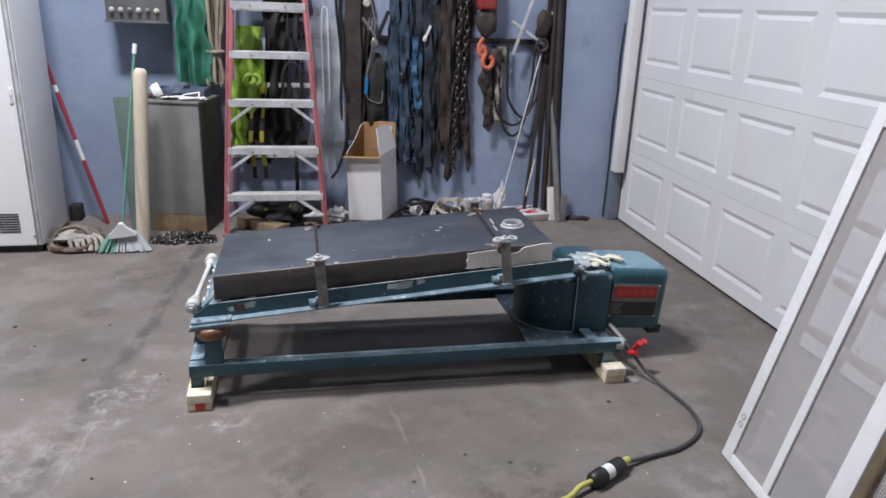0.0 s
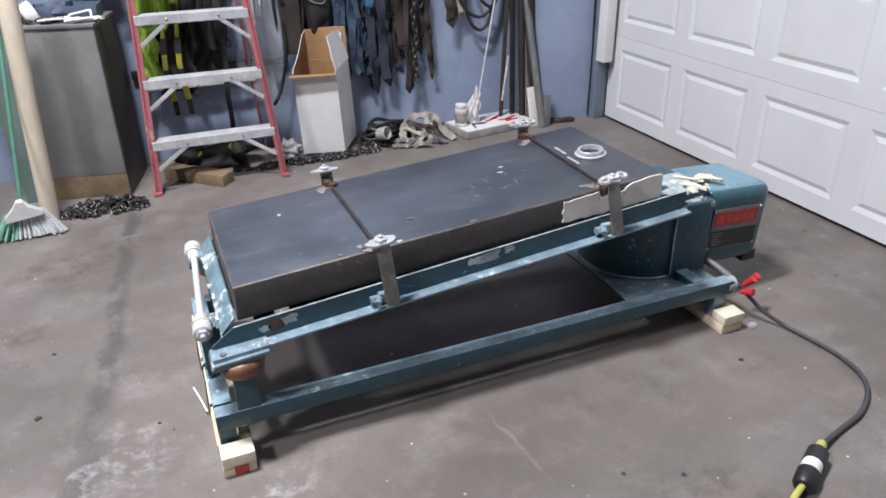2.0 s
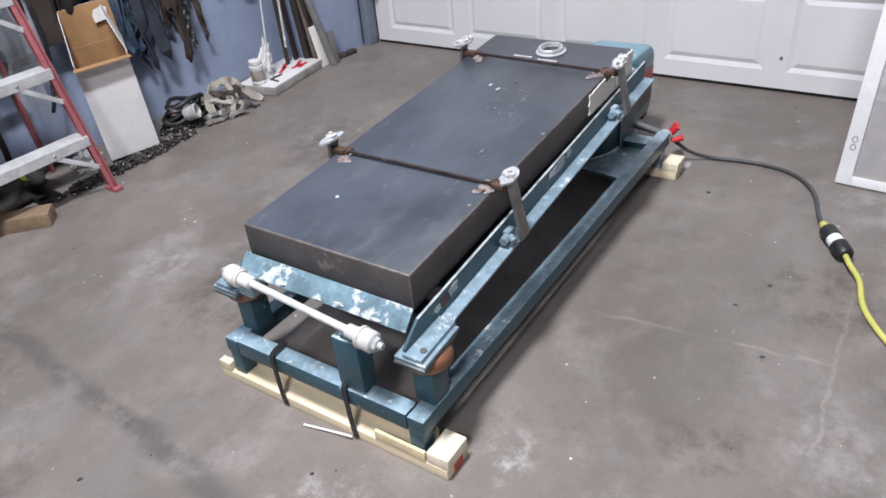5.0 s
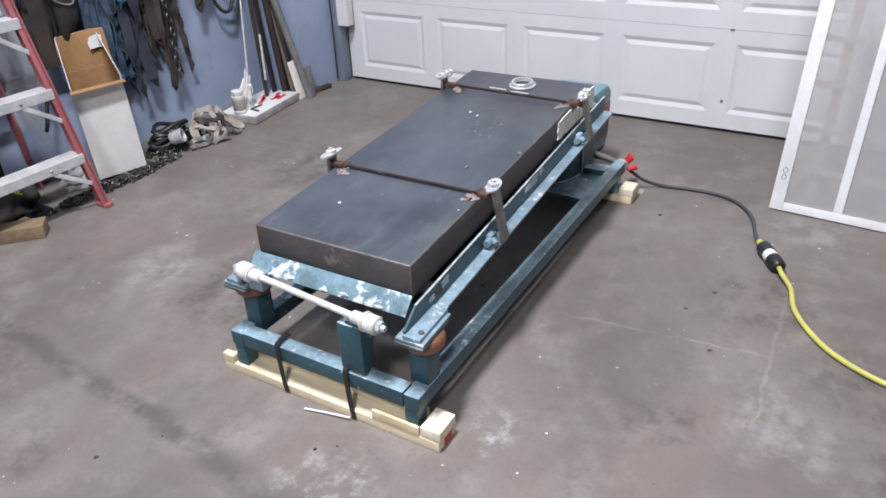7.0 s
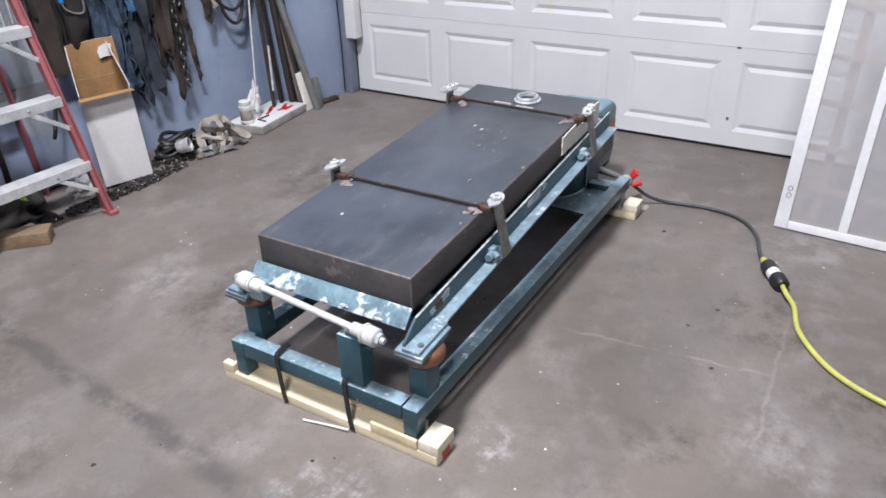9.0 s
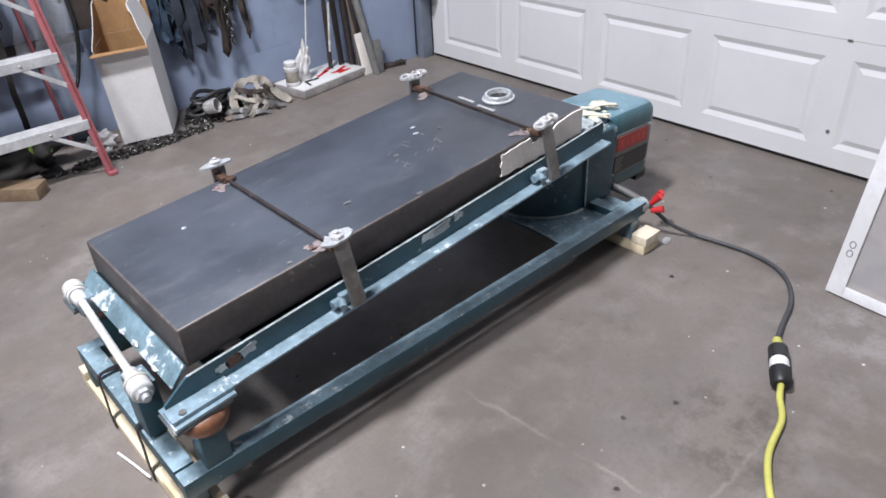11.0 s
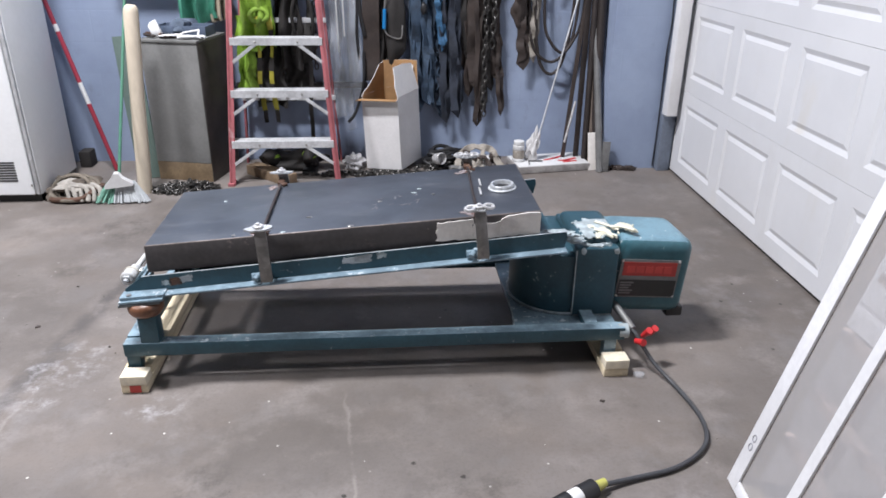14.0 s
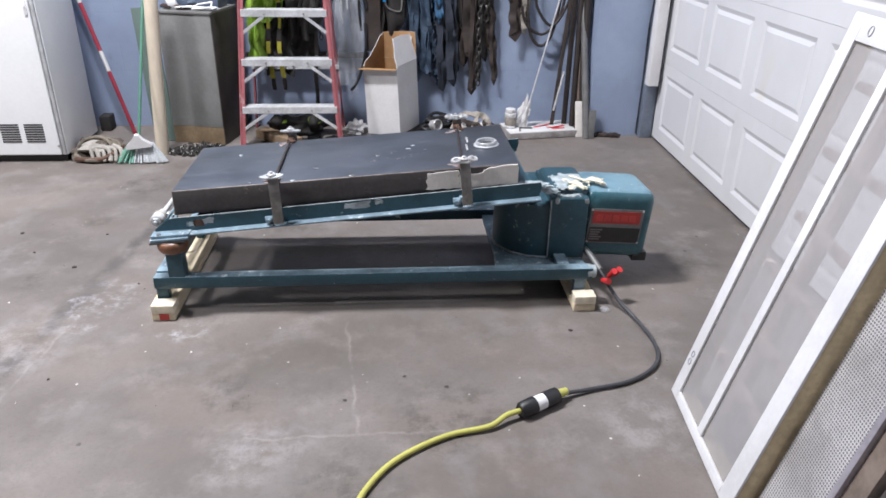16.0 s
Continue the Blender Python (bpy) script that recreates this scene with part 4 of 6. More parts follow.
part("foam_smear", smear(1.83, 1.945, 3.150, 3.33, joint, 0.005, 4, 0.05, 22, 20), M["foam"], table, "dried yellowish foam on the housing joint")
part("foam_smear", smear(1.925, 2.035, 3.185, 3.34, lambda x, y: joint(x, y) - 0.09 * max(0.0, x - 1.96), 0.004, 7, 0.0, 20, 20), M["foam"], table, "dried yellowish foam on the motor cover")
part("sealant_smear", smear(1.775, 1.96, 3.150, 3.40, joint, 0.003, 9, -0.05, 22, 20), M["foam_grey"], table, "smeared pale sealant")
part("sealant_smear", smear(1.775, 1.94, 3.148, 3.20, lambda x, y: 0.4255, 0.006, 12, 0.10), M["foam_grey"], table, "smeared pale sealant")
rnd = random.Random(77)
for k, (x, y, l, a) in enumerate(((1.885, 3.325, 0.120, 0.95), (1.86, 3.25, 0.070, 0.95), (1.93, 3.27, 0.060, 0.45))):
    pts = []
    for j in range(6):
        u = j / 5
        px, py = x + l * u, y - l * a * u + rnd.uniform(-0.004, 0.004)
        pts.append((px, py, joint(px, py) - 0.09 * max(0.0, px - 1.96) + 0.005 + rnd.uniform(0, 0.003)))
    bm = B()
    sweep(bm, smooth(pts, 3), 0.008 if k < 1 else 0.006, 7, 0.5)
    part("foam_streak", bm, M["foam"], table, "pale streak of dried foam")
for k, (x, z) in enumerate(((1.925, 0.41), (1.80, 0.412))):
    bm = B()
    lump(bm, (x, 3.150, z), (0.010, 0.003, 0.014), k + 60, sub=2, rough=0.9)
    part("sealant_drip", bm, M["foam_grey"], table)
for k, (x, y, z, r) in enumerate(((1.70, 3.12, 0.500, 0.030), (1.735, 3.15, 0.478, 0.032), (1.66, 3.10, 0.512, 0.026), (1.765, 3.17, 0.452, 0.030))):
    bm = B()
    lump(bm, (x, y, z), (r * 1.2, r * 0.8, r * 0.30), k + 23, sub=3, rough=0.8, scale=4)
    part("sealant_patch", bm, M["foam_grey"], table, "smeared pale sealant")

# ---- timber runners under the table ----
def runner(x, red):
    ob = thing("timber_runner", (x + 0.045, 3.335, 0), "pale pine runner under the table, %s end block" % ("red-marked" if red else "plain"), "timber runner", "timber runners under the table")
    bm = B()
    box(bm, (x, 2.94, 0.0), (x + 0.09, 3.745, 0.033), 0.003)
    part("runner_board", bm, M["pine"], ob)
    bm = B()
    box(bm, (x + 0.001, 2.936, 0.0335), (x + 0.091, 3.0, 0.070), 0.004)
    part("end_block", bm, M["pine_end"], ob)
    return ob


left = runner(0.138, True)
bm = B()
box(bm, (0.136, 3.004, 0.0335), (0.146, 3.16, 0.066), 0.002)
part("side_cleat", bm, M["tanwood"], left)
bm = B()
box(bm, (0.137, 3.70, 0.0335), (0.160, 3.745, 0.062), 0.002)
part("side_cleat", bm, M["pine"], left)
bm = B()
box(bm, (0.200, 3.02, 0.0335), (0.226, 3.745, 0.066), 0.002)
part("side_cleat", bm, M["pine"], left)
bm = B()
box(bm, (0.168, 2.9375, 0.004), (0.206, 2.9395, 0.032), 0)
part("red_mark", bm, M["red_hi"], left, "red paint mark")
right = runner(1.856, False)
bm = B()
box(bm, (1.916, 3.02, 0.0335), (1.944, 3.745, 0.066), 0.002)
part("side_cleat", bm, M["pine"], right)
for y in (3.245, 3.500):
    bm = B()
    strap(bm, smooth([(0.200, y, 0.178), (0.16, y, 0.181), (0.140, y - 0.003, 0.170), (0.138, y - 0.006, 0.115), (0.134, y - 0.014, 0.05), (0.134, y - 0.02, 0.008)], 5), 0.016, 0.003, face=(-1, 0, 0.2))
    single("cable_tie", bm, M["black"], "black strap round the frame and timber runner", "strap", "straps round the runner")
bm = B()
strap(bm, smooth([(0.10, 3.385, 0.006), (0.115, 3.31, 0.008), (0.127, 3.235, 0.012)], 4), 0.006, 0.003, face=(0, 0, 1))
single("cable_tie", bm, M["white"], "thin white cut cable tie lying on the floor", "cable tie")

# ---- cords ----
cord = thing("power_cord", (2.0, 2.7, 0), "dark machine cord with red clips, joined to yellow extension cord", "power cord")
bm = B()
sweep(bm, smooth([(1.945, 3.16, 0.165), (1.965, 3.10, 0.15), (1.99, 3.03, 0.125), (2.015, 2.985, 0.085), (2.045, 2.94, 0.045), (2.085, 2.87, 0.015), (2.106, 2.76, 0.011), (2.110, 2.66, 0.011), (2.085, 2.56, 0.011), (2.02, 2.485, 0.011), (1.92, 2.43, 0.011), (1.80, 2.40, 0.012), (1.69, 2.368, 0.02)], 7), 0.0078, 10)
part("dark_cord", bm, M["cord_black"], cord)
bm = B()
sweep(bm, smooth([(1.935, 3.20, 0.185), (1.96, 3.12, 0.165), (1.985, 3.05, 0.135)], 5), 0.013, 10)
part("grey_conduit", bm, M["pipe"], cord, "short grey conduit")
for k, (p, q) in enumerate((((1.985, 3.005, 0.110), (2.0, 2.965, 0.125)), ((2.02, 3.03, 0.115), (2.03, 3.0, 0.155)), ((2.045, 3.035, 0.12), (2.055, 3.01, 0.158)))):
    bm = B()
    rod(bm, p, q, 0.010, 8, 0.014)
    part("red_clip", bm, M["red_plastic"], cord, "bright red clip")
C0, C1 = Vector((1.70, 2.372, 0.029)), Vector((1.49, 2.255, 0.029))
d = (C1 - C0).normalized()
bm = B()
sweep(bm, [C0 + d * s for s in (0.045, 0.05, 0.105, 0.108)], [0.022, 0.028, 0.029, 0.024], 18)
sweep(bm, [C0 + d * s for s in (0.145, 0.148, 0.20, 0.208)], [0.024, 0.030, 0.028, 0.021], 18)
part("connector", bm, M["black"], cord, "black plug and socket joint")
bm = B()
sweep(bm, [C0 + d * s for s in (0.104, 0.15)], [0.0265, 0.0265], 18)
part("white_band", bm, M["white"], cord, "white band between plug and socket")
bm = B()
sweep(bm, [C0 + d * 0.005, C0 + d * 0.05], [0.013, 0.018], 12)
part("plug_neck", bm, M["cord_yellow"], cord)
bm = B()
sweep(bm, smooth([C0 + d * 0.2, (1.47, 2.252, 0.028), (1.41, 2.215, 0.016), (1.28, 2.185, 0.012), (1.16, 2.12, 0.012), (1.07, 2.04, 0.012), (1.0, 1.92, 0.012), (0.955, 1.75, 0.012), (0.97, 1.5, 0.012), (1.06, 1.2, 0.012), (1.10, 0.8, 0.012)], 7), 0.0092, 10)
part("yellow_cord", bm, M["cord_yellow"], cord, "yellow extension cord")
bm = B()
lump(bm, (1.985, 2.93, 0.012), (0.022, 0.014, 0.012), 5, sub=2)
single("plastic_scrap", bm, M["clear"], "small clear plastic scrap on the floor by the runner", "scrap")

# ---- framed screens leaning at the door side ----
SO, SU, SV = Vector((2.082, 2.376, 0.004)), Vector((-0.083, -0.9965, 0)).normalized(), Vector((0.236, -0.070, 1)).normalized()
SN = SU.cross(SV).normalized()
SV2 = SN.cross(SU)
SM = Matrix.Translation(SO) @ Matrix((SU, SV2, SN)).transposed().to_4x4()  # x across, y up, z towards the room
screen = thing("framed_screen", SO, "white-framed wire screen on tan timber, leaning beside the door", "screen", "leaning screens")
W, H = 0.550, 1.315
for nm, lo, hi in (("stile", (-0.012, 0, 0), (0.042, H, 0.008)), ("stile", (W - 0.072, 0.0, 0), (W, H, 0.008)), ("rail", (0.042, 0, 0), (W - 0.072, 0.036, 0.008)), ("rail", (0.042, 1.245, 0), (W - 0.072, H, 0.008)), ("mid_bar", (0.236, 0.036, 0), (0.272, 1.245, 0.008))):
    bm = B()
    box(bm, lo, hi, 0.002, SM)
    part(nm, bm, M["whiteframe"], screen)
for nm, lo, hi in (("back_stile", (-0.010, 0, -0.06), (0.03, H, -0.001)), ("back_stile", (W - 0.05, 0, -0.06), (W - 0.002, H, -0.001)), ("back_rail", (0.03, 0, -0.06), (W - 0.05, 0.034, -0.001)), ("back_rail", (0.03, 1.26, -0.06), (W - 0.05, H, -0.001))):
    bm = B()
    box(bm, lo, hi, 0.003, SM)
    part(nm, bm, M["tanwood"], screen)
bm = B()
box(bm, (0.038, 0.03, -0.0035), (W - 0.06, 1.255, -0.0015), 0, SM)
part("wire_cloth", bm, M["cloth"], screen, "fine grey wire cloth")
for k, v in enumerate((0.17, 0.34, 0.53, 0.72, 0.92, 1.12)):
    bm = B()
    box(bm, (-0.03 + 0.02 * (k % 2), v, -0.12), (W + 0.05, v + 0.026, -0.085), 0.003, SM @ pose(0, 0, 0, 0, 0, -2 + k % 3))
    part("back_slat", bm, M["pinkwood"], screen, "pinkish timber slat seen through the cloth")
for u in (0.1, 0.45):
    bm = B()
    box(bm, (u, 0.0, -0.16), (u + 0.038, 1.3, -0.122), 0.003, SM)
    part("back_post", bm, M["pinkwood"], screen)
for k in range(2):
    bm = B()
    ring(bm, SM @ pose(0.017, 0.145 + 0.03 * k, 0.0085), 0.009, 0.002, 12, 4, 1.0, 1.2)
    part("pen_mark", bm, M["ink"], screen)
bm = B()
ring(bm, SM @ pose(0.10, 1.278, 0.0085), 0.010, 0.0022, 12, 4, 1.0, 1.3)
part("pen_mark", bm, M["ink"], screen)

perf = thing("perforated_screen", SO + SU * 0.7, "perforated steel sheet in rusty frame, leaning beside the white screen", "screen", "leaning screens")
bm = B()
box(bm, (W + 0.01, 0.0, -0.052), (0.80, 1.3, -0.048), 0, SM)
part("perforated_sheet", bm, perforated(SM.inverted()), perf)
bm = B()
beam(bm, SM @ Vector((0.785, 0.0, -0.04)), SM @ Vector((0.77, 1.3, -0.04)), 0.02, 0.02, up=SN, bev=0.004)
part("edge_strip", bm, M["lilac"], perf)
bm = B()
box(bm, (0.79, 0.0, -0.075), (0.85, 1.3, -0.045), 0.004, SM)
part("frame_stile", bm, M["rustboard"], perf)
bm = B()
box(bm, (W + 0.012, 0.0, -0.075), (0.79, 0.05, -0.053), 0.004, SM)
part("frame_rail", bm, M["rustboard"], perf)
bm = B()
lump(bm, (2.35, 1.38, 0.20), (0.22, 0.16, 0.22), 3, sub=4, rough=0.5)
for v in bm.verts:
    v.co.z = max(v.co.z, 0.0)
single("bundled_tarpaulin", bm, M["navy"], "dark navy tarpaulin bundled on the floor", "tarpaulin")


# ---- ladder ----
ladder = thing("step_ladder", (0.43, 5.15, 0), "red fibreglass step ladder with worn aluminium steps", "step ladder")
LH = 2.4


def rail_x(side, z):
    """The foot of the front rails, narrowing upwards."""
    a, b = (0.094, 0.768)
    k = 0.064 * z
    return a + 0.055 * z if side < 0 else b - 0.072 * z


def rail_y(z):
    return 5.15 + 0.155 * z


for s in (-1, 1):
    bm = B()
    p, q = Vector((rail_x(s, 0), rail_y(0), 0.0)), Vector((rail_x(s, LH), rail_y(LH), LH))
    m, l = axes(p, q, (0, -1, 0))
    box(bm, (-0.006 * 1, 0, -0.065), (0.006, l, 0.0), 0.002, Matrix.Translation((0, 0, 0)) @ m)
    box(bm, (-0.012 if s < 0 else -0.024, 0, -0.006), (0.024 if s < 0 else 0.012, l, 0.0), 0.002, m)
    part("front_rail", bm, M["ladder_red"], ladder)
    bm = B()
    p2, q2 = Vector((rail_x(s, 0) + 0.015 * -s, 5.70 - 0.06, 0.0)), Vector((rail_x(s, LH), rail_y(LH) + 0.08, LH))
    m, l = axes(p2, q2, (0, -1, 0))
    box(bm, (-0.006, 0, -0.05), (0.006, l, 0.0), 0.002, m)
    part("rear_rail", bm, M["ladder_red"], ladder)
    bm = B()
    box(bm, (rail_x(s, 0) - 0.02, 5.135, 0.0), (rail_x(s, 0) + 0.02, 5.215, 0.02), 0.004)
    part("rubber_foot", bm, M["ladder_red"], ladder)
for k in range(7):
    z = 0.275 + 0.305 * k
    xa, xb = rail_x(-1, z) + 0.006, rail_x(1, z) - 0.006
    y = rail_y(z)
    bm = B()
    prof = [(-0.010, -0.042), (-0.006, -0.042), (-0.006, -0.006), (0.081, -0.006), (0.081, -0.030), (0.085, -0.030), (0.085, 0.0)]
    for r in range(7, -1, -1):
        prof += [(0.004 + r * 0.0105, 0.0), (0.002 + r * 0.0105, 0.0018), (-0.001 + r * 0.0105, 0.0018), (-0.003 + r * 0.0105, 0.0)]
    prof.append((-0.010, 0.0))
    poly_plate(bm, prof, xb - xa, Matrix.Translation((xa, y, z)) @ Matrix(((0, 0, 1, 0), (1, 0, 0, 0), (0, 1, 0, 0), (0, 0, 0, 1))))
    step = part("step", bm, M["alu"], ladder)
    for u in (0.27, 0.73):
        bm = B()
        lathe(bm, [(0.007, 0), (0.006, 0.003), (0.002, 0.005)], 8, pose(xa + (xb - xa) * u, y - 0.010, z - 0.022, 90))
        part("rivet", bm, M["steel"], step)
    if k < 3:
        for s, u in ((-1, 0.27), (1, 0.73)):
            bm = B()
            beam(bm, (rail_x(s, z - 0.155) - 0.004 * s, rail_y(z - 0.155) + 0.004, z - 0.155), (xa + (xb - xa) * u, y - 0.004, z - 0.035), 0.020, 0.005, up=(0, -1, 0), bev=0.001)
            part("brace", bm, M["alu"], step)
for k in range(4):
    z = 0.45 + 0.5 * k
    bm = B()
    f = z / LH
    y = (5.64) * (1 - f) + (rail_y(LH) + 0.08) * f
    beam(bm, (rail_x(-1, z), y, z), (rail_x(1, z), y, z), 0.02, 0.03, bev=0.002)
    part("rear_bar", bm, M["alu"], ladder)

# ---- white cabinet at the left ----
fridge = thing("white_cabinet", (-1.3, 5.18, 0), "tall white enamelled steel cabinet with louvres and a latch", "cabinet")
FX0, FX1, FY0, FY1 = -1.75, -0.952, 4.895, 5.44
bm = B()
box(bm, (FX0, FY0 + 0.03, 0.045), (FX1, FY1, 2.0), 0.006)
part("body", bm, M["fridge"], fridge)
bm = B()
box(bm, (FX0 + 0.004, FY0, 0.05), (FX1 - 0.028, FY0 + 0.028, 1.985), 0.008, None, 3)
fdoor = part("door", bm, M["fridge"], fridge)
bm = B()
box(bm, (FX1 - 0.022, FY0 + 0.008, 0.05), (FX1 - 0.004, FY0 + 0.030, 1.985), 0.003)
part("door_edge", bm, M["alu"], fridge)
for gx in range(3):
    for k in range(8):
        bm = B()
        x0 = -1.105 - gx * 0.145
        z0 = 0.135 + k * 0.0155
        box(bm, (x0 - 0.065, FY0 - 0.003, z0), (x0 + 0.048, FY0 + 0.002, z0 + 0.008), 0.001)
        part("louvre", bm, M["black"], fdoor)
bm = B()
box(bm, (-1.008, FY0 - 0.006, 0.90), (-0.990, FY0 + 0.002, 0.985), 0.003)
rod(bm, (-0.999, FY0 - 0.004, 0.95), (-0.999, FY0 - 0.012, 0.95), 0.004, 10)
part("latch", bm, M["whiteframe"], fdoor)
bm = B()
lathe(bm, [(0.007, 0), (0.007, 0.003)], 10, pose(-0.985, FY0, 0.11, 90))
part("screw", bm, M["steel"], fdoor)
bm = B()
box(bm, (FX0 + 0.02, FY0 + 0.035, 0.0), (FX1 - 0.01, FY1 - 0.01, 0.046))
part("plinth", bm, M["black"], fridge)

# ---- grey cabinet with things on it ----
cab = thing("grey_cabinet", (-0.22, 5.42, 0), "worn grey steel cabinet with a rusty foot, tools lying on top", "cabinet")
CT = pose(-0.178, 5.440, 0, 0, 0, -13)
# Dark sheet added over the cabinet's right side, which lies in shade.
bm = B()
box(bm, (0.186, -0.172, 0.0), (0.192, 0.226, 0.86), 0.002, CT)
part("shaded_side_sheet", bm, surface("dark_shaded_panel", (0.062, 0.055, 0.050), 0.55, 0, 0.5, 5, 60, 0.15), cab, "dark sheet added on the shaded side")
bm = B()
box(bm, (-0.18, -0.17, 0.12), (0.185, 0.225, 0.865), 0.006, CT)
part("body", bm, M["grey"], cab)
bm = B()
box(bm, (-0.18, -0.168, 0.0), (0.185, 0.223, 0.121), 0.004, CT)
part("rusty_foot", bm, M["rustband"], cab, "rusty brown foot band")
bm = B()
box(bm, (-0.185, -0.178, 0.86), (0.190, 0.228, 0.877), 0.004, CT)
part("top_sheet", bm, M["grey"], cab)
bm = B()
beam(bm, (-0.46, 5.34, 0.0), (-0.52, 5.45, 0.875), 0.14, 0.012, up=(0, -1, 0.1), bev=0.002)
single("sheet_board", bm, M["greenboard"], "green-grey painted sheet leaning beside the grey cabinet", "board")
bm = B()
m = CT @ pose(0.02, 0.04, 0.878, 0, 0, 4)
box(bm, (-0.17, -0.06, 0.0), (0.15, 0.10, 0.012), 0.003, m)
for lo, hi in (((-0.17, -0.06, 0.012), (0.15, -0.052, 0.06)), ((-0.17, 0.092, 0.012), (0.15, 0.10, 0.06)), ((-0.17, -0.052, 0.012), (-0.162, 0.092, 0.06)), ((0.142, -0.052, 0.012), (0.15, 0.092, 0.06))):
    box(bm, lo, hi, 0.002, m)
single("parts_tray", bm, surface("dull_blue_plastic", (0.10, 0.13, 0.19), 0.5), "dull blue-grey parts tray on the cabinet", "tray")
bm = B()
lump(bm, CT @ Vector((0.0, 0.02, 0.925)), (0.06, 0.05, 0.045), 2, sub=3, rough=0.6)
single("rag", bm, surface("dull_blue_rag", (0.10, 0.13, 0.18), 0.85), "crumpled dull blue rag in the tray", "rag")
bm = B()
lathe(bm, [(0.045, 0.0), (0.060, 0.02), (0.064, 0.055), (0.058, 0.058)], 20, CT @ pose(-0.14, -0.08, 0.90, 0, 70, 30))
single("dish", bm, M["white"], "small white dish tipped on the cabinet top", "dish")
bm = B()
m = CT @ pose(0.11, -0.11, 0.880, 0, 0, 15)
for p, q in (((-0.06, -0.02, 0.006), (0.06, -0.03, 0.006)), ((0.06, -0.03, 0.006), (0.062, 0.02, 0.045)), ((-0.06, -0.02, 0.006), (-0.03, 0.02, 0.03)), ((-0.03, 0.02, 0.03), (0.062, 0.02, 0.045))):
    rod(bm, m @ Vector(p), m @ Vector(q), 0.006, 8)
single("wire_bracket", bm, M["white"], "white wire bracket on the cabinet top", "bracket")
for k in range(12):
    rnd = random.Random(k + 50)
    bm = B()
    x, y, a = rnd.uniform(-0.16, 0.16), rnd.uniform(-0.15, -0.07), rnd.uniform(-40, 40)
    m = CT @ pose(x, y, 0.884 + 0.005 * (k % 3), 0, 0, a)
    l = rnd.uniform(0.04, 0.09)
    rod(bm, m @ Vector((-l, 0, 0)), m @ Vector((l, 0, 0.004)), rnd.uniform(0.005, 0.009), 8)
    ring(bm, m @ pose(l, 0, 0.004), 0.012, 0.004, 10, 6)
    single("spanner", bm, M[rnd.choice(("steel", "rust", "brown", "alu"))], "worn loose hand tool on the cabinet top", "tool", "tools on the cabinet")

# ---- standing things at the left ----
bm = B()
pts = [(-0.407, 5.055, 0.0), (-0.393, 5.07, 0.25), (-0.377, 5.088, 0.55), (-0.358, 5.105, 0.83), (-0.344, 5.118, 1.05), (-0.340, 5.12, 1.075), (-0.338, 5.12, 1.088)]
sweep(bm, pts, [0.041, 0.042, 0.041, 0.042, 0.0415, 0.036, 0.024], 22)
single("paper_roll", bm, M["paperroll"], "tall beige paper roll leaning on the grey cabinet", "paper roll")

broom = thing("broom", (-0.51, 4.87, 0), "upright angle broom with green handle and pale bristles", "broom")
bm = B()
rod(bm, (-0.488, 4.905, 0.165), (-0.382, 5.20, 1.17), 0.009, 12)
part("handle", bm, M["broom_green"], broom)
bm = B()
rod(bm, (-0.382, 5.20, 1.168), (-0.376, 5.215, 1.225), 0.0135, 12)
part("handle_grip", bm, M["white"], broom)
bm = B()
m = pose(-0.488, 4.892, 0.0, 96, 0, 4)
poly_plate(bm, [(-0.075, 0.10), (0.082, 0.118), (0.078, 0.135), (0.03, 0.165), (0.012, 0.195), (-0.012, 0.195), (-0.035, 0.16), (-0.075, 0.12)], 0.034, m)
part("head_cap", bm, M["white"], broom)
for k in range(84):
    rnd = random.Random(k)
    u = k / 83
    bm = B()
    x0, x1 = -0.561 + 0.155 * u, -0.640 + 0.312 * u
    rod(bm, (x0, 4.886 + 0.018 * rnd.random(), 0.118 + 0.012 * u), (x1, 4.845 + 0.05 * rnd.random(), 0.004 + 0.012 * rnd.random()), 0.0050, 5, 0.0065)
    part("bristle", bm, M["bristle_green"] if u < 0.36 else M["bristle"], broom)

pole = thing("marking_pole", (-0.76, 5.55, 0), "red pole with white bands leaning in the corner by the wall", "pole")
p, q = Vector((-0.722, 5.50, 0.005)), Vector((-1.062, 5.62, 1.26))
seg = [(0, 0.345, "pole_red"), (0.345, 0.453, "white"), (0.453, 0.70, "pole_red"), (0.70, 0.735, "white"), (0.735, 0.93, "pole_red"), (0.93, 1.0, "white")]
for a, b, mt in seg:
    bm = B()
    rod(bm, p.lerp(q, a), p.lerp(q, b), 0.0135, 14)
    part("band", bm, M[mt], pole)

bm = B()
lump(bm, (-0.80, 5.03, 0.02), (0.16, 0.12, 0.075), 6, sub=4, rough=0.8, scale=4)
for v in bm.verts:
    v.co.z = max(v.co.z, 0.001)
single("sacking", bm, surface("brown_sacking", (0.13, 0.105, 0.085), 0.9, 0, 0.5, 12, 80, 0.4), "crumpled brown sacking on the floor beside the white cabinet", "sacking")
bm = B()
rnd = random.Random(3)
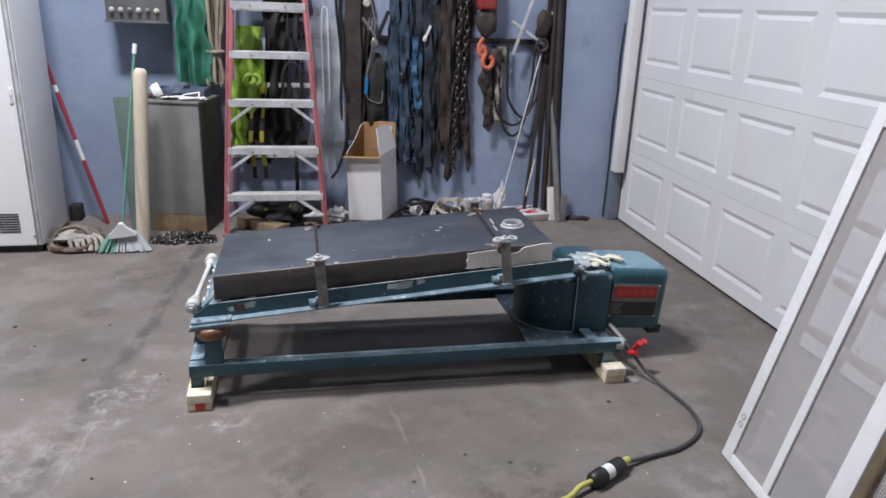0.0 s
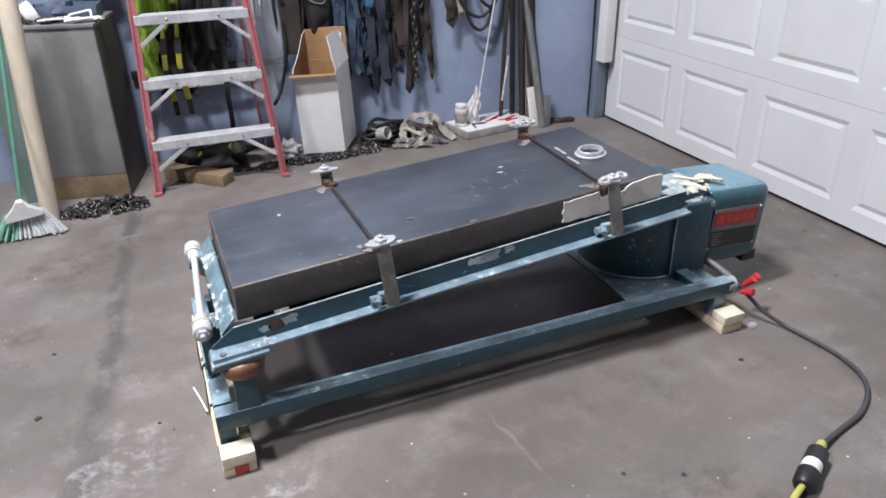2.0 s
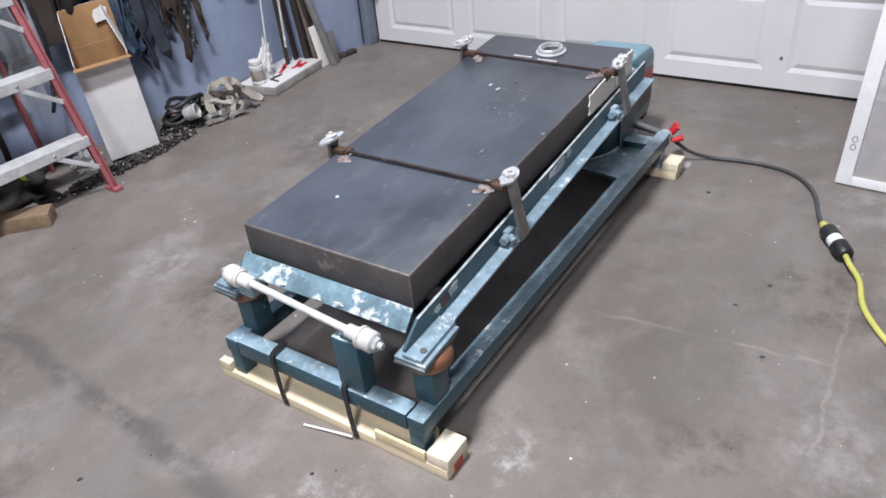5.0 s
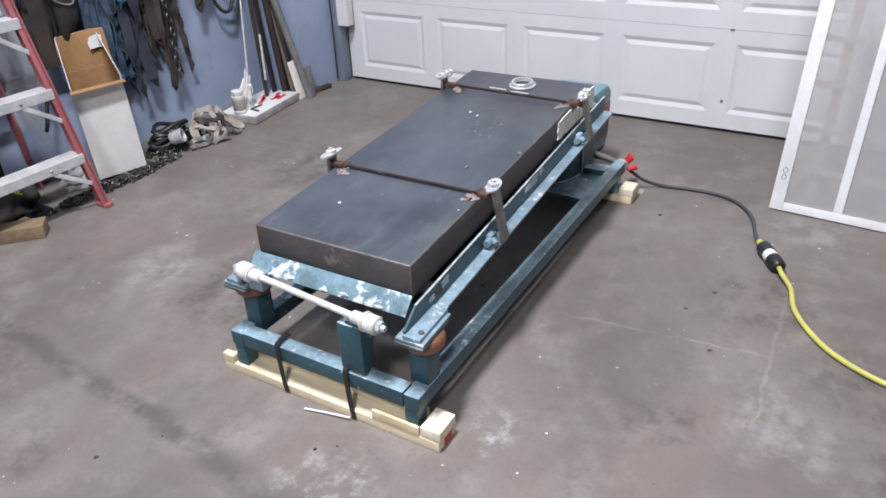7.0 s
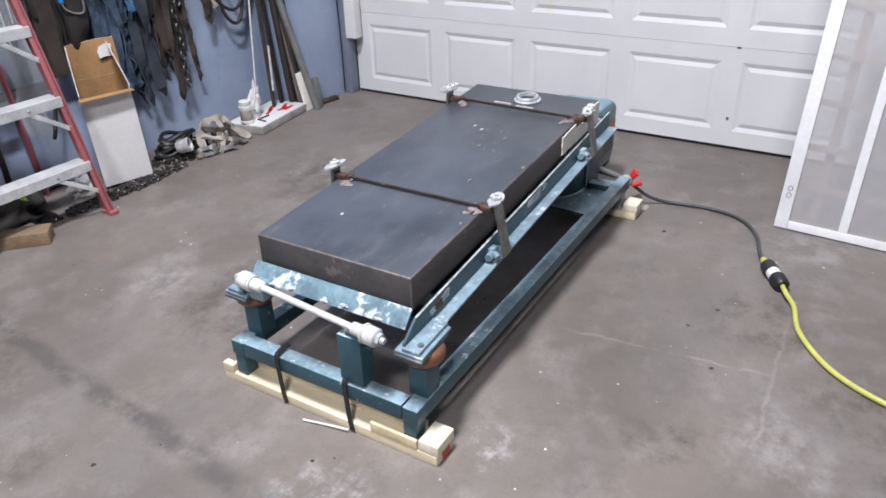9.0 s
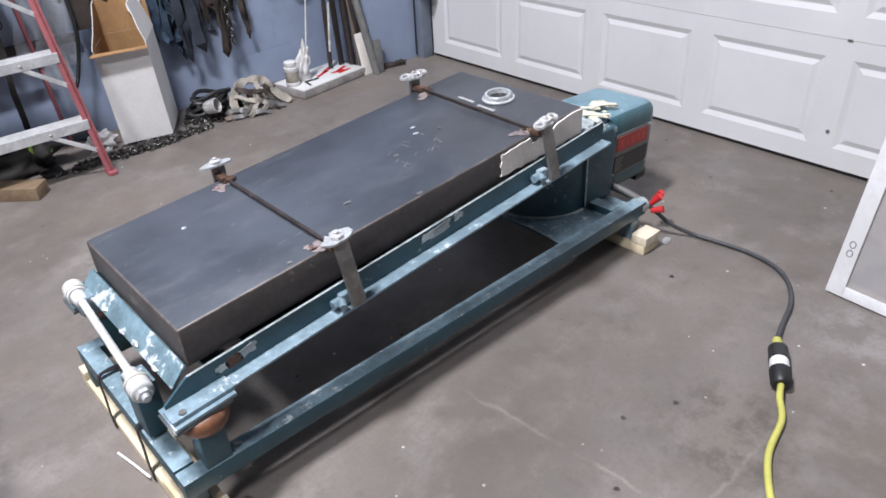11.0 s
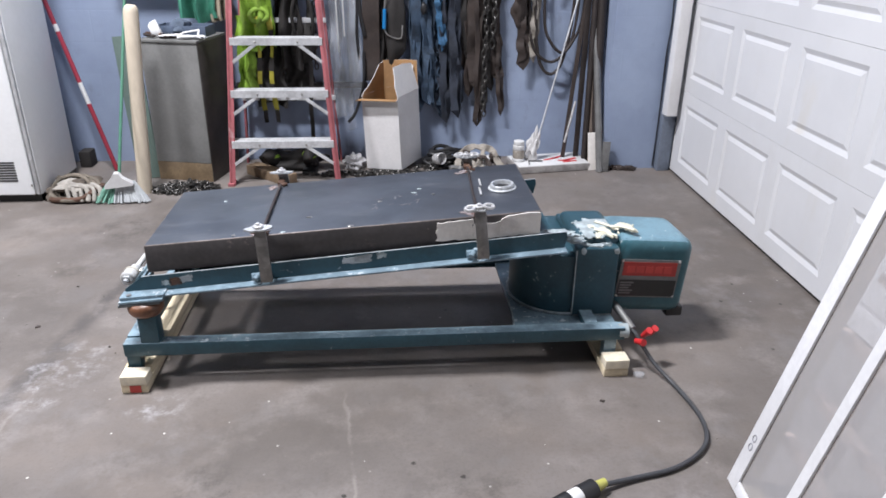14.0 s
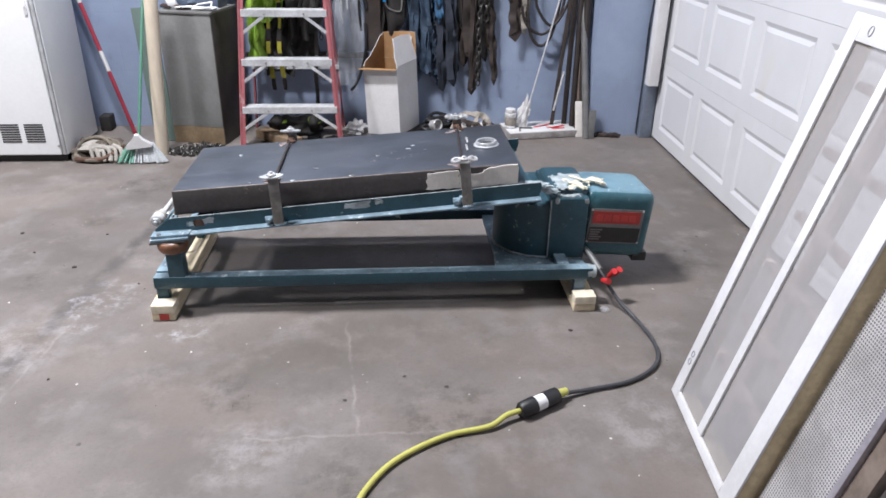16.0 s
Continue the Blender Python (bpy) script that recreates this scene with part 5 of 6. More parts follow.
for k in range(6):
    cx, cy, ra, rb = -0.79 + rnd.uniform(-0.03, 0.03), 4.97 + rnd.uniform(-0.03, 0.03), rnd.uniform(0.09, 0.14), rnd.uniform(0.06, 0.10)
    pts = [(cx + ra * math.cos(a) + rnd.uniform(-0.015, 0.015), cy + rb * math.sin(a), 0.018 + 0.045 * max(0, math.sin(a)) + 0.012 * k * max(0, math.sin(a)) + 0.01 * rnd.random()) for a in [2 * math.pi * j / 11 for j in range(11)]]
    sweep(bm, smooth(pts + pts[:1], 2), 0.012, 7)
single("rope_coil", bm, surface("dirty_rope", (0.21, 0.18, 0.145), 0.9, 0, 0.5, 25, 90, 0.4), "dirty pale rope slack on the floor beside the white cabinet", "rope")
COTTON = surface("dirty_white_cotton", (0.42, 0.39, 0.35), 0.9, 0, 0.5)
glove = thing("work_glove", (-0.80, 4.93, 0.05), "dirty white work glove lying on the slack rope", "glove")
bm = B()
lump(bm, (-0.80, 4.97, 0.075), (0.10, 0.07, 0.030), 8, sub=3, rough=0.7)
part("palm", bm, COTTON, glove)
for k in range(6):
    bm = B()
    sweep(bm, smooth([(-0.83 + 0.030 * k, 4.93 + 0.012 * (k % 3), 0.085 + 0.008 * (k % 2)), (-0.80 + 0.034 * k, 4.90 + 0.008 * k, 0.072), (-0.785 + 0.036 * k, 4.875 + 0.006 * (k % 2), 0.035), (-0.78 + 0.034 * k, 4.862, 0.014)], 4), [0.012 + 0.003 * (k % 2)] * 12 + [0.008], 7)
    part("finger", bm, COTTON, glove)
bm = B()
sweep(bm, smooth([(-0.90, 4.90, 0.02), (-0.85, 4.88, 0.022), (-0.72, 4.87, 0.03), (-0.66, 4.93, 0.06), (-0.64, 5.03, 0.06)], 5), 0.016, 9)
single("bent_pipe", bm, M["rust"], "rusty bent pipe on the floor by the rope", "pipe")
bm = B()
box(bm, (-0.985, 5.57, 0.0), (-0.91, 5.68, 0.11), 0.012, None)
single("dark_box", bm, M["darkcloth"], "small dark box behind the white cabinet", "box")


def chain_pile(cx, cy, rx, ry, n, seed, hz=0.05):
    """Loose links heaped on the floor, in one mesh."""
    bm = B()
    rnd = random.Random(seed)
    for k in range(n):
        a, d = rnd.uniform(0, 6.283), math.sqrt(rnd.random())
        x, y = cx + rx * d * math.cos(a), cy + ry * d * math.sin(a)
        z = 0.006 + hz * (1 - d) * rnd.random()
        ring(bm, pose(x, y, z, rnd.uniform(-50, 50), rnd.uniform(-50, 50), rnd.uniform(0, 360)), 0.014, 0.0045, 9, 5, 1.5, 0.95)
    return bm


single("chain_pile", chain_pile(-0.16, 5.08, 0.22, 0.09, 170, 1, 0.075), M["chain"], "oily steel chain heaped on the floor below the cabinet", "chain", kind="stuff")
single("chain_pile", chain_pile(0.98, 5.34, 0.42, 0.05, 190, 2, 0.02), M["chain"], "steel chain lying along the foot of the wall", "chain", kind="stuff")
single("chain_pile", chain_pile(1.50, 5.47, 0.22, 0.09, 150, 5, 0.09), M["chain"], "dark chain heaped beside the cardboard box", "chain", kind="stuff")

# timber offcut, bag and boot under the ladder
bm = B()
beam(bm, (0.18, 5.43, 0.0), (0.462, 5.17, 0.0), 0.10, 0.062, bev=0.003, drop=0.0)
single("timber_offcut", bm, M["wood"], "short brown timber offcut under the ladder", "timber")
bm = B()
lump(bm, (0.42, 5.50, 0.06), (0.20, 0.10, 0.075), 4, sub=4, rough=0.6)
for v in bm.verts:
    v.co.z = max(v.co.z, 0.001)
single("tool_bag", bm, M["darkcloth"], "slumped black cloth bag under the ladder", "bag")
for k, x in enumerate((0.33, 0.56)):
    boot = thing("work_boot", (x, 5.47, 0.0), "black work shoe with lime trim under the ladder", "shoe", "shoes under the ladder")
    bm = B()
    m = pose(x, 5.46, 0, 0, 0, 60 + 30 * k)
    lump(bm, (0, 0, 0), (0.12, 0.045, 0.055), 31 + k, sub=3, rough=0.2)
    for v in bm.verts:
        v.co = m @ (v.co + Vector((0, 0, 0.085 + 0.03 * (v.co.x < -0.04))))
    part("upper", bm, M["darkcloth"], boot)
    bm = B()
    ring(bm, m @ pose(-0.02, 0, 0.115, 10, 0, 0), 0.04, 0.012, 14, 6, 1.6, 0.95)
    part("trim", bm, M["lime"], boot, "lime trim")
    bm = B()
    box(bm, (-0.13, -0.047, 0.0), (0.125, 0.047, 0.032), 0.012, m, 2)
    part("sole", bm, M["black"], boot)

bm = B()
lump(bm, (0.855, 5.50, 0.030), (0.065, 0.045, 0.055), 15, sub=4, rough=0.9, scale=5)
for v in bm.verts:
    v.co.z = max(v.co.z, 0.001)
single("plastic_bag", bm, surface("crumpled_pale_plastic", (0.58, 0.57, 0.58), 0.4, 0, 0.7, 14, 80, 0.3), "crumpled pale plastic bag on the floor between ladder and box", "bag")

# ---- cardboard box ----
cbox = thing("cardboard_box", (1.1, 5.53, 0.0), "tall white cardboard box with open brown flaps, at the wall", "cardboard box")
WX, WY, HH, tt = 0.245, 0.275, 0.485, 0.005
SQUASH = Matrix(((1, 0.19, 0, 0.026), (0, 1, 0, 0), (0, 0, 1, 0), (0, 0, 0, 1)))  # pushed out of square
CB = pose(1.100, 5.520, 0.026, 2, -2, -20) @ SQUASH


def card(nm, pts, thick, m, inner):
    """A sheet of card: white outside, brown on the side that faces inner."""
    bm = B()
    poly_plate(bm, pts, thick, m)
    bmesh.ops.recalc_face_normals(bm, faces=bm.faces)
    for f in bm.faces:
        f.material_index = 1 if f.normal.dot(inner - f.calc_center_median()) > 0 else 0
    return part(nm, bm, [M["cardwhite"], M["card"]], cbox)


mid = CB @ Vector((0, 0, HH * 0.6))
hx, hy = WX / 2, WY / 2
card("side_wall", [(-hx, 0), (hx, 0), (hx, HH - 0.02), (-hx, HH - 0.02)], tt, CB @ pose(0, -hy + tt, 0, 90), mid)
card("side_wall", [(-hx, 0), (hx, 0), (hx, HH), (-hx, HH)], tt, CB @ pose(0, hy, 0, 90), mid)
card("side_wall", [(-hy + tt, 0), (hy - tt, 0), (hy - tt, HH), (-hy + tt, HH)], tt, CB @ pose(-hx, 0, 0, 90, 0, 90), mid)
card("side_wall", [(-hy + tt, 0), (hy - tt, 0), (hy - tt, HH), (-hy + tt, HH)], tt, CB @ pose(hx - tt, 0, 0, 90, 0, 90), mid)
bm = B()
box(bm, (-hx + tt, -hy + tt, 0.0), (hx - tt, hy - tt, 0.006), 0, CB)
part("bottom", bm, M["card"], cbox)
up = CB @ Vector((0, 0, HH + 3))
card("flap", [(-hx - 0.004, 0), (hx + 0.004, 0), (hx + 0.014, -0.050), (-hx - 0.006, -0.056)], 0.004, CB @ pose(0, -hy, HH - 0.018, -4), up)
card("flap", [(-hx, 0), (hx, 0), (hx - 0.002, 0.182), (0.04, 0.186), (-hx + 0.006, 0.178), (-hx, 0.12)], 0.004, CB @ pose(0, hy, HH, 88), mid)
card("flap", [(-hy, 0), (hy, 0), (hy + 0.004, 0.172), (hy - 0.05, 0.160), (0.02, 0.100), (-0.05, 0.05), (-hy + 0.02, 0.02)], 0.004, CB @ pose(-hx, 0, HH, 92, 0, 90), mid)
card("flap", [(-hy, 0), (hy, 0), (hy - 0.004, 0.172), (0.02, 0.186), (-hy + 0.045, 0.184), (-hy + 0.030, 0.12), (-hy + 0.004, 0.07)], 0.004, CB @ pose(hx, 0, HH, 76, 0, 90), mid)
bm = B()
poly_plate(bm, [(-0.03, 0), (0.012, 0.006), (0.034, 0.0), (0.040, 0.062), (0.012, 0.068), (-0.020, 0.060), (-0.034, 0.034)], 0.002, CB @ pose(0.062, hy - 0.016, HH + 0.09, 84, 0, 0))
part("tape_strip", bm, M["white"], cbox, "torn pale tape")
bm = B()
poly_plate(bm, [(-0.035, 0), (0.03, 0.008), (0.026, 0.05), (-0.01, 0.062), (-0.04, 0.045)], 0.002, CB @ pose(hx - 0.026, -0.055, HH + 0.11, 76, 0, 90))
part("tape_strip", bm, M["cream"], cbox, "torn pale tape")

# ---- hanging gear along the wall ----
def drape(bm, x0, x1, z0, z1, y, depth, folds, seed, taper=0.15, nx=22, nz=16):
    """A hanging cloth with folds that deepen downwards, closed at the back."""
    g = []
    for side in (0, 1):
        rows = []
        for j in range(nz + 1):
            v = j / nz
            row = []
            for i in range(nx + 1):
                u = i / nx
                xm, hw = (x0 + x1) / 2, (x1 - x0) / 2 * (1 - taper * (1 - v))
                f = math.sin(u * folds * 6.283 + seed + 0.8 * math.sin(v * 3 + seed))
                yy = y - depth * (0.5 + 0.5 * f) * (0.35 + 0.65 * v) + 0.035 * noise.noise(Vector((u * 5, v * 6, seed)))
                zz = z0 + (z1 - z0) * v + 0.02 * math.sin(u * 7 + seed) * v
                row.append(bm.verts.new((xm + hw * (2 * u - 1) + 0.03 * noise.noise(Vector((v * 6, seed, u * 2))), yy + 0.006 * side, zz)))
            rows.append(row)
        g.append(rows)
        for j in range(nz):
            for i in range(nx):
                q = (rows[j][i], rows[j][i + 1], rows[j + 1][i + 1], rows[j + 1][i])
                bm.faces.new(q if side == 0 else q[::-1]).smooth = True
    edge = lambda s: [s[0][i] for i in range(nx + 1)] + [s[j][nx] for j in range(1, nz + 1)] + [s[nz][i] for i in range(nx - 1, -1, -1)] + [s[j][0] for j in range(nz - 1, 0, -1)]
    a, b = edge(g[0]), edge(g[1])
    for i in range(len(a)):
        bm.faces.new((a[i], b[i], b[(i + 1) % len(a)], a[(i + 1) % len(a)]))
    return bm


def hang(x0, z0, x1, z1, y=5.66, n=12, sway=0.012, seed=0):
    rnd = random.Random(seed)
    return smooth([(x0 + (x1 - x0) * k / n + rnd.uniform(-sway, sway), y + rnd.uniform(-sway, sway * 0.6), z0 + (z1 - z0) * k / n) for k in range(n + 1)], 3)


def hung_strap(name, x0, x1, z0, z1, w, mat, label, y=5.66, seed=0, twist=0.5, loop=True, category="strap", group="straps hanging on the wall"):
    bm = B()
    pts = hang(x0, z0, x1, z1, y, 10, 0.010, seed)
    if loop:
        back = hang(x0 + w * 0.7, z0, x1 + w * 0.6, z1 + 0.01, y + 0.022, 10, 0.010, seed + 1)
        pts = pts + [Vector((x1 + w * 0.3, y + 0.004, z1 - 0.03))] + back[::-1]
    strap(bm, pts, w, 0.006, (0, -1, 0), twist, 0.004, seed)
    return single(name, bm, M[mat], label, category, group)


def hung_chain(x0, z0, z1, y, label, mat="chain", R=0.018):
    ob = thing("hanging_chain", (x0, y, z1), label, "chain", "chains hanging on the wall")
    bm0 = B()
    ring(bm0, Matrix(), R, R * 0.30, 10, 6, 0.8, 1.45)
    me = mesh_of("link", bm0, M[mat])
    n = int((z0 - z1) / (R * 2.2))
    for k in range(n):
        o = new("link", me)
        o.parent = ob
        o.matrix_basis = pose(0.008 * math.sin(k * 0.9), 0, (n - k) * R * 2.2, 90, 0, 90 * (k % 2) + 12)
    return ob


hung_strap("lifting_sling", 1.27, 1.28, 1.78, 0.40, 0.070, "blue", "twisted dull blue lifting sling hanging on the wall", 5.645, 1, 0.7)
hung_strap("lifting_sling", 1.33, 1.34, 1.78, 0.44, 0.055, "blue", "twisted dull blue lifting sling hanging on the wall", 5.65, 2, 0.9)
hung_strap("lifting_sling", 1.415, 1.44, 1.30, 0.80, 0.042, "brightsling", "bright blue crumpled sling hanging among darker ones", 5.612, 7, 0.8)
hung_strap("lifting_sling", 1.50, 1.53, 1.78, 0.36, 0.060, "navysling", "dark navy lifting sling hanging on the wall", 5.625, 27, 0.8)
hung_strap("lifting_sling", 1.45, 1.47, 1.78, 0.32, 0.055, "navysling", "dark navy lifting sling hanging on the wall", 5.63, 28, 1.0)
bm = B()
strap(bm, hang(0.982, 1.78, 0.985, 0.56, 5.645, 10, 0.004, 3), 0.108, 0.008, (0, -1, 0), 0.06, 0.003, 3)
single("webbing_strap", bm, M["brown"], "wide dark brown webbing strap hanging on the wall", "strap", "straps hanging on the wall")
for x0, x1, z0, z1, folds, seed, mt, nm, label in ((1.25, 1.56, 1.76, 0.50, 4.2, 11.0, "navysling", "lifting_sling", "bundle of dark navy slings hung flat on the wall"), (1.575, 1.77, 1.76, 0.60, 3.1, 12.0, "brown", "webbing_strap", "bundle of dark brown webbing hung flat on the wall"), (1.03, 1.12, 1.76, 0.62, 1.4, 13.0, "darkcloth", "webbing_strap", "black webbing bundle hanging beside the wide strap")):
    single(nm, drape(B(), x0, x1, z0, z1, 5.70, 0.035, folds, seed, 0.05), M[mt], label, "strap", "straps hanging on the wall")
hung_strap("webbing_strap", 1.04, 1.045, 1.78, 0.74, 0.045, "brown", "dark brown strap hanging on the wall", 5.68, 4, 0.3)
hung_strap("webbing_strap", 1.62, 1.66, 1.78, 0.55, 0.055, "brown", "dark brown leather strap hanging in a loop", 5.65, 5, 0.5)
hung_strap("webbing_strap", 1.70, 1.71, 1.78, 0.40, 0.05, "darkcloth", "dark oily strap hanging in a loop", 5.67, 6, 0.5)
hung_strap("webbing_strap", 1.66, 1.69, 1.78, 0.28, 0.035, "brown", "narrow brown strap hanging low", 5.63, 16, 0.8)
hung_strap("webbing_strap", 1.80, 1.86, 1.0, 0.35, 0.03, "brown", "thin brown strap hanging beside the chain", 5.66, 8, 0.7)
for k, (x0, x1, z0, z1, w, mt, tw) in enumerate(((1.36, 1.38, 1.78, 0.42, 0.035, "blue", 1.3), (1.535, 1.55, 1.70, 0.40, 0.045, "navysling", 1.4), (1.245, 1.255, 1.78, 0.70, 0.04, "blue", 1.0), (1.41, 1.44, 0.90, 0.33, 0.05, "blue", 1.5), (1.425, 1.43, 1.78, 0.50, 0.045, "navysling", 0.8))):
    hung_strap("lifting_sling", x0, x1, z0, z1, w, mt, "crumpled narrow sling hanging in a loop on the wall", 5.645 + 0.008 * k, 40 + k, tw)
for k, (x0, x1, z0, z1, w, mt, tw) in enumerate(((1.58, 1.60, 1.78, 0.75, 0.045, "darkcloth", 0.4), (1.60, 1.63, 1.5, 0.48, 0.035, "brown", 0.8), (1.75, 1.77, 1.78, 0.52, 0.04, "darkcloth", 0.5), (1.81, 1.80, 1.6, 0.60, 0.035, "brown", 0.6), (1.69, 1.74, 1.1, 0.36, 0.03, "darkcloth", 0.9))):
    hung_strap("webbing_strap", x0, x1, z0, z1, w, mt, "dark oily strap hanging among the chains", 5.66 + 0.006 * k, 50 + k, tw)
hung_chain(1.735, 1.78, 0.30, 5.62, "oily dark chain hanging from the wall rail")
hung_chain(1.79, 1.78, 0.75, 5.64, "oily dark chain hanging from the wall rail", R=0.022)
hung_chain(0.62, 1.6, 0.62, 5.66, "dark chain hanging behind the ladder", R=0.015)
hung_strap("webbing_strap", 0.60, 0.57, 1.5, 0.12, 0.028, "darkcloth", "narrow black strap hanging behind the ladder", 5.62, 9, 0.2, False)
bm = B()
for k, (x, z0, z1, w) in enumerate(((0.86, 1.75, 0.70, 0.010), (0.885, 1.75, 0.85, 0.014))):
    sweep(bm, hang(x, z0, x + 0.05, z1, 5.64, 6, 0.012, 60 + k), w, 8)
sweep(bm, smooth([(0.935, 5.64, 0.75), (0.93, 5.62, 0.55), (0.87, 5.60, 0.36), (0.82, 5.56, 0.30)], 5), 0.010, 8)
single("black_hose", bm, M["black"], "black rubber hose hanging beside the ladder", "hose")

# clear plastic sleeves
for k, (x, z1) in enumerate(((0.74, 0.32), (0.80, 0.22), (0.85, 0.40))):
    bm = B()
    strap(bm, hang(x, 1.55, x + 0.03, z1, 5.63 + 0.012 * k, 9, 0.012, 80 + k), 0.075, 0.003, (0, -1, 0), 0.35, 0.006, k)
    single("plastic_sleeve", bm, M["clear"], "clear wrinkled plastic sleeve hanging on the wall", "plastic sleeve", "plastic sleeves")
single("plastic_sheet", drape(B(), 0.66, 0.93, 1.42, 0.42, 5.665, 0.03, 2.2, 7.0, 0.1), M["clear"], "milky clear plastic sheet hanging on the wall", "plastic sheet")
bm = B()
sweep(bm, smooth([(0.775, 5.61, 0.75), (0.77, 5.61, 1.0), (0.765, 5.61, 1.3), (0.77, 5.61, 1.46), (0.79, 5.61, 1.48), (0.805, 5.61, 1.44), (0.81, 5.61, 1.2), (0.815, 5.61, 0.85)], 4), 0.0045, 7)
single("wire_hanger", bm, M["white"], "thin white bent wire hanging on the wall", "wire")

# hi-vis clothing, harness and bags behind the ladder
single("green_tarpaulin", drape(B(), -0.20, 0.035, 1.75, 0.95, 5.64, 0.09, 2.3, 1.0), M["green_cloth"], "folded green tarpaulin hanging on the wall", "tarpaulin")
single("safety_vest", drape(B(), 0.17, 0.385, 1.34, 0.78, 5.60, 0.09, 1.8, 2.0, 0.25), M["lime"], "lime safety vest hanging behind the ladder", "vest")
single("safety_vest", drape(B(), 0.125, 0.245, 0.98, 0.48, 5.60, 0.06, 1.4, 3.0, 0.2), M["lime"], "lime cloth sleeve hanging behind the ladder rail", "vest")
single("dark_jacket", drape(B(), 0.375, 0.545, 1.70, 0.66, 5.645, 0.08, 1.7, 4.0, 0.1), M["darkcloth"], "dark jacket hanging behind the ladder", "jacket")
single("dark_jacket", drape(B(), 0.42, 0.68, 1.78, 1.38, 5.67, 0.06, 1.9, 10.0, 0.1), M["darkcloth"], "short black jacket hanging high behind the ladder", "jacket")
single("dark_jacket", drape(B(), 0.40, 0.60, 0.74, 0.44, 5.68, 0.05, 1.5, 9.0, 0.1), M["darkcloth"], "black cloth bundle hanging low behind the ladder", "jacket")
single("dark_jacket", drape(B(), 0.22, 0.42, 0.86, 0.40, 5.66, 0.06, 1.3, 5.0, 0.1), M["darkcloth"], "black cloth bundle hanging low behind the ladder", "jacket")
for k, x in enumerate((0.270, 0.345)):
    ob = thing("harness_strap", (x, 5.60, 0.3), "black and yellow harness webbing hanging behind the ladder", "harness", "harness webbing")
    for j in range(8):
        z1 = 0.98 - 0.085 * j
        bm = B()
        strap(bm, [(x + 0.01 * math.sin(j), 5.555 + 0.006 * k, z1), (x + 0.01 * math.sin(j + 0.5), 5.55 + 0.006 * k, z1 - 0.045), (x + 0.01 * math.sin(j + 1), 5.555 + 0.006 * k, z1 - 0.083)], 0.034 - 0.006 * (j % 3), 0.005, (0, -1, 0), 0.5, 0.004, j + 3 * k)
        part("webbing", bm, M["yellow"] if j % 2 == 0 else M["darkcloth"], ob)
bm = B()
ring(bm, pose(0.29, 5.55, 0.985, 80, 0, 10), 0.045, 0.016, 18, 8, 1.2, 0.9)
single("harness_ring", bm, M["lime"], "lime padded ring on the harness", "harness")
bm = B()
sweep(bm, smooth([(0.50, 5.60, 0.88), (0.49, 5.58, 1.0), (0.53, 5.57, 1.10), (0.60, 5.57, 1.08), (0.62, 5.58, 0.95), (0.61, 5.60, 0.86)], 5), 0.011, 8)
lump(bm, (0.55, 5.63, 0.80), (0.085, 0.05, 0.12), 12, sub=3, rough=0.4)
single("tool_bag", bm, M["darkcloth"], "black bag with a looped handle hanging behind the ladder", "bag")
rope = thing("rope_bundle", (0.05, 5.6, 0.95), "beige rope bundle tied in the middle, hanging on the wall", "rope")
for k in range(14):
    rnd = random.Random(k + 9)
    a = rnd.uniform(0, 6.283)
    bm = B()
    pts = [(0.055 + s * 0.055 * math.cos(a) * rnd.uniform(0.6, 1) + 0.012 * math.sin(k + z * 5), 5.61 + s * 0.03 * math.sin(a), z) for z, s in ((1.75, 0.9), (1.55, 1.0), (1.35, 1.0), (1.22, 0.7), (1.16, 0.6), (1.08, 0.9), (0.98, 1.2), (0.93 + 0.03 * rnd.random(), 1.0))]
    sweep(bm, smooth(pts, 3), 0.012, 7)
    part("strand", bm, M["beige"], rope)
bm = B()
ring(bm, pose(0.055, 5.61, 1.165, 0, 0, 0), 0.045, 0.013, 18, 7, 1.1, 0.8)
part("tie", bm, M["beige"], rope)

# control box with a row of knobs
cbx = thing("control_box", (-0.41, 5.6, 1.34), "grey steel control box with a row of knobs on the wall", "control box")
bm = B()
box(bm, (-0.595, 5.52, 1.345), (-0.225, 5.719, 1.80), 0.006)
part("case", bm, M["slate"], cbx)
bm = B()
box(bm, (-0.605, 5.512, 1.338), (-0.215, 5.521, 1.35), 0.002)
part("lip", bm, M["pipe"], cbx)
for k in range(6):
    bm = B()
    x = -0.555 + 0.054 * k
    lathe(bm, [(0.017, 0), (0.017, 0.008), (0.011, 0.010), (0.010, 0.026), (0.004, 0.028)], 14, pose(x, 5.52, 1.415, 90))
    part("knob", bm, M[("alu", "cream", "steel", "alu", "pipe", "cream")[k]], cbx)

# cutters, cable and blue-handled tool
bm = B()
sweep(bm, smooth([(1.10, 5.62, 1.55), (1.13, 5.61, 1.40), (1.12, 5.61, 1.25), (1.08, 5.61, 1.05), (1.075, 5.61, 0.90), (1.11, 5.61, 0.85), (1.18, 5.61, 0.84), (1.19, 5.61, 0.92)], 5), 0.005, 7)
single("wire_loop", bm, M["steel"], "thin steel wire loop hanging on the wall", "wire")
bm = B()
sweep(bm, [(1.072, 5.605, 0.90), (1.078, 5.605, 1.02)], [0.012, 0.012], 10)
single("blue_handle", bm, M["bluehandle"], "bright blue grip on the hanging wire", "handle")
bm = B()
lump(bm, (1.140, 5.645, 0.92), (0.070, 0.035, 0.27), 14, sub=3, rough=0.35)
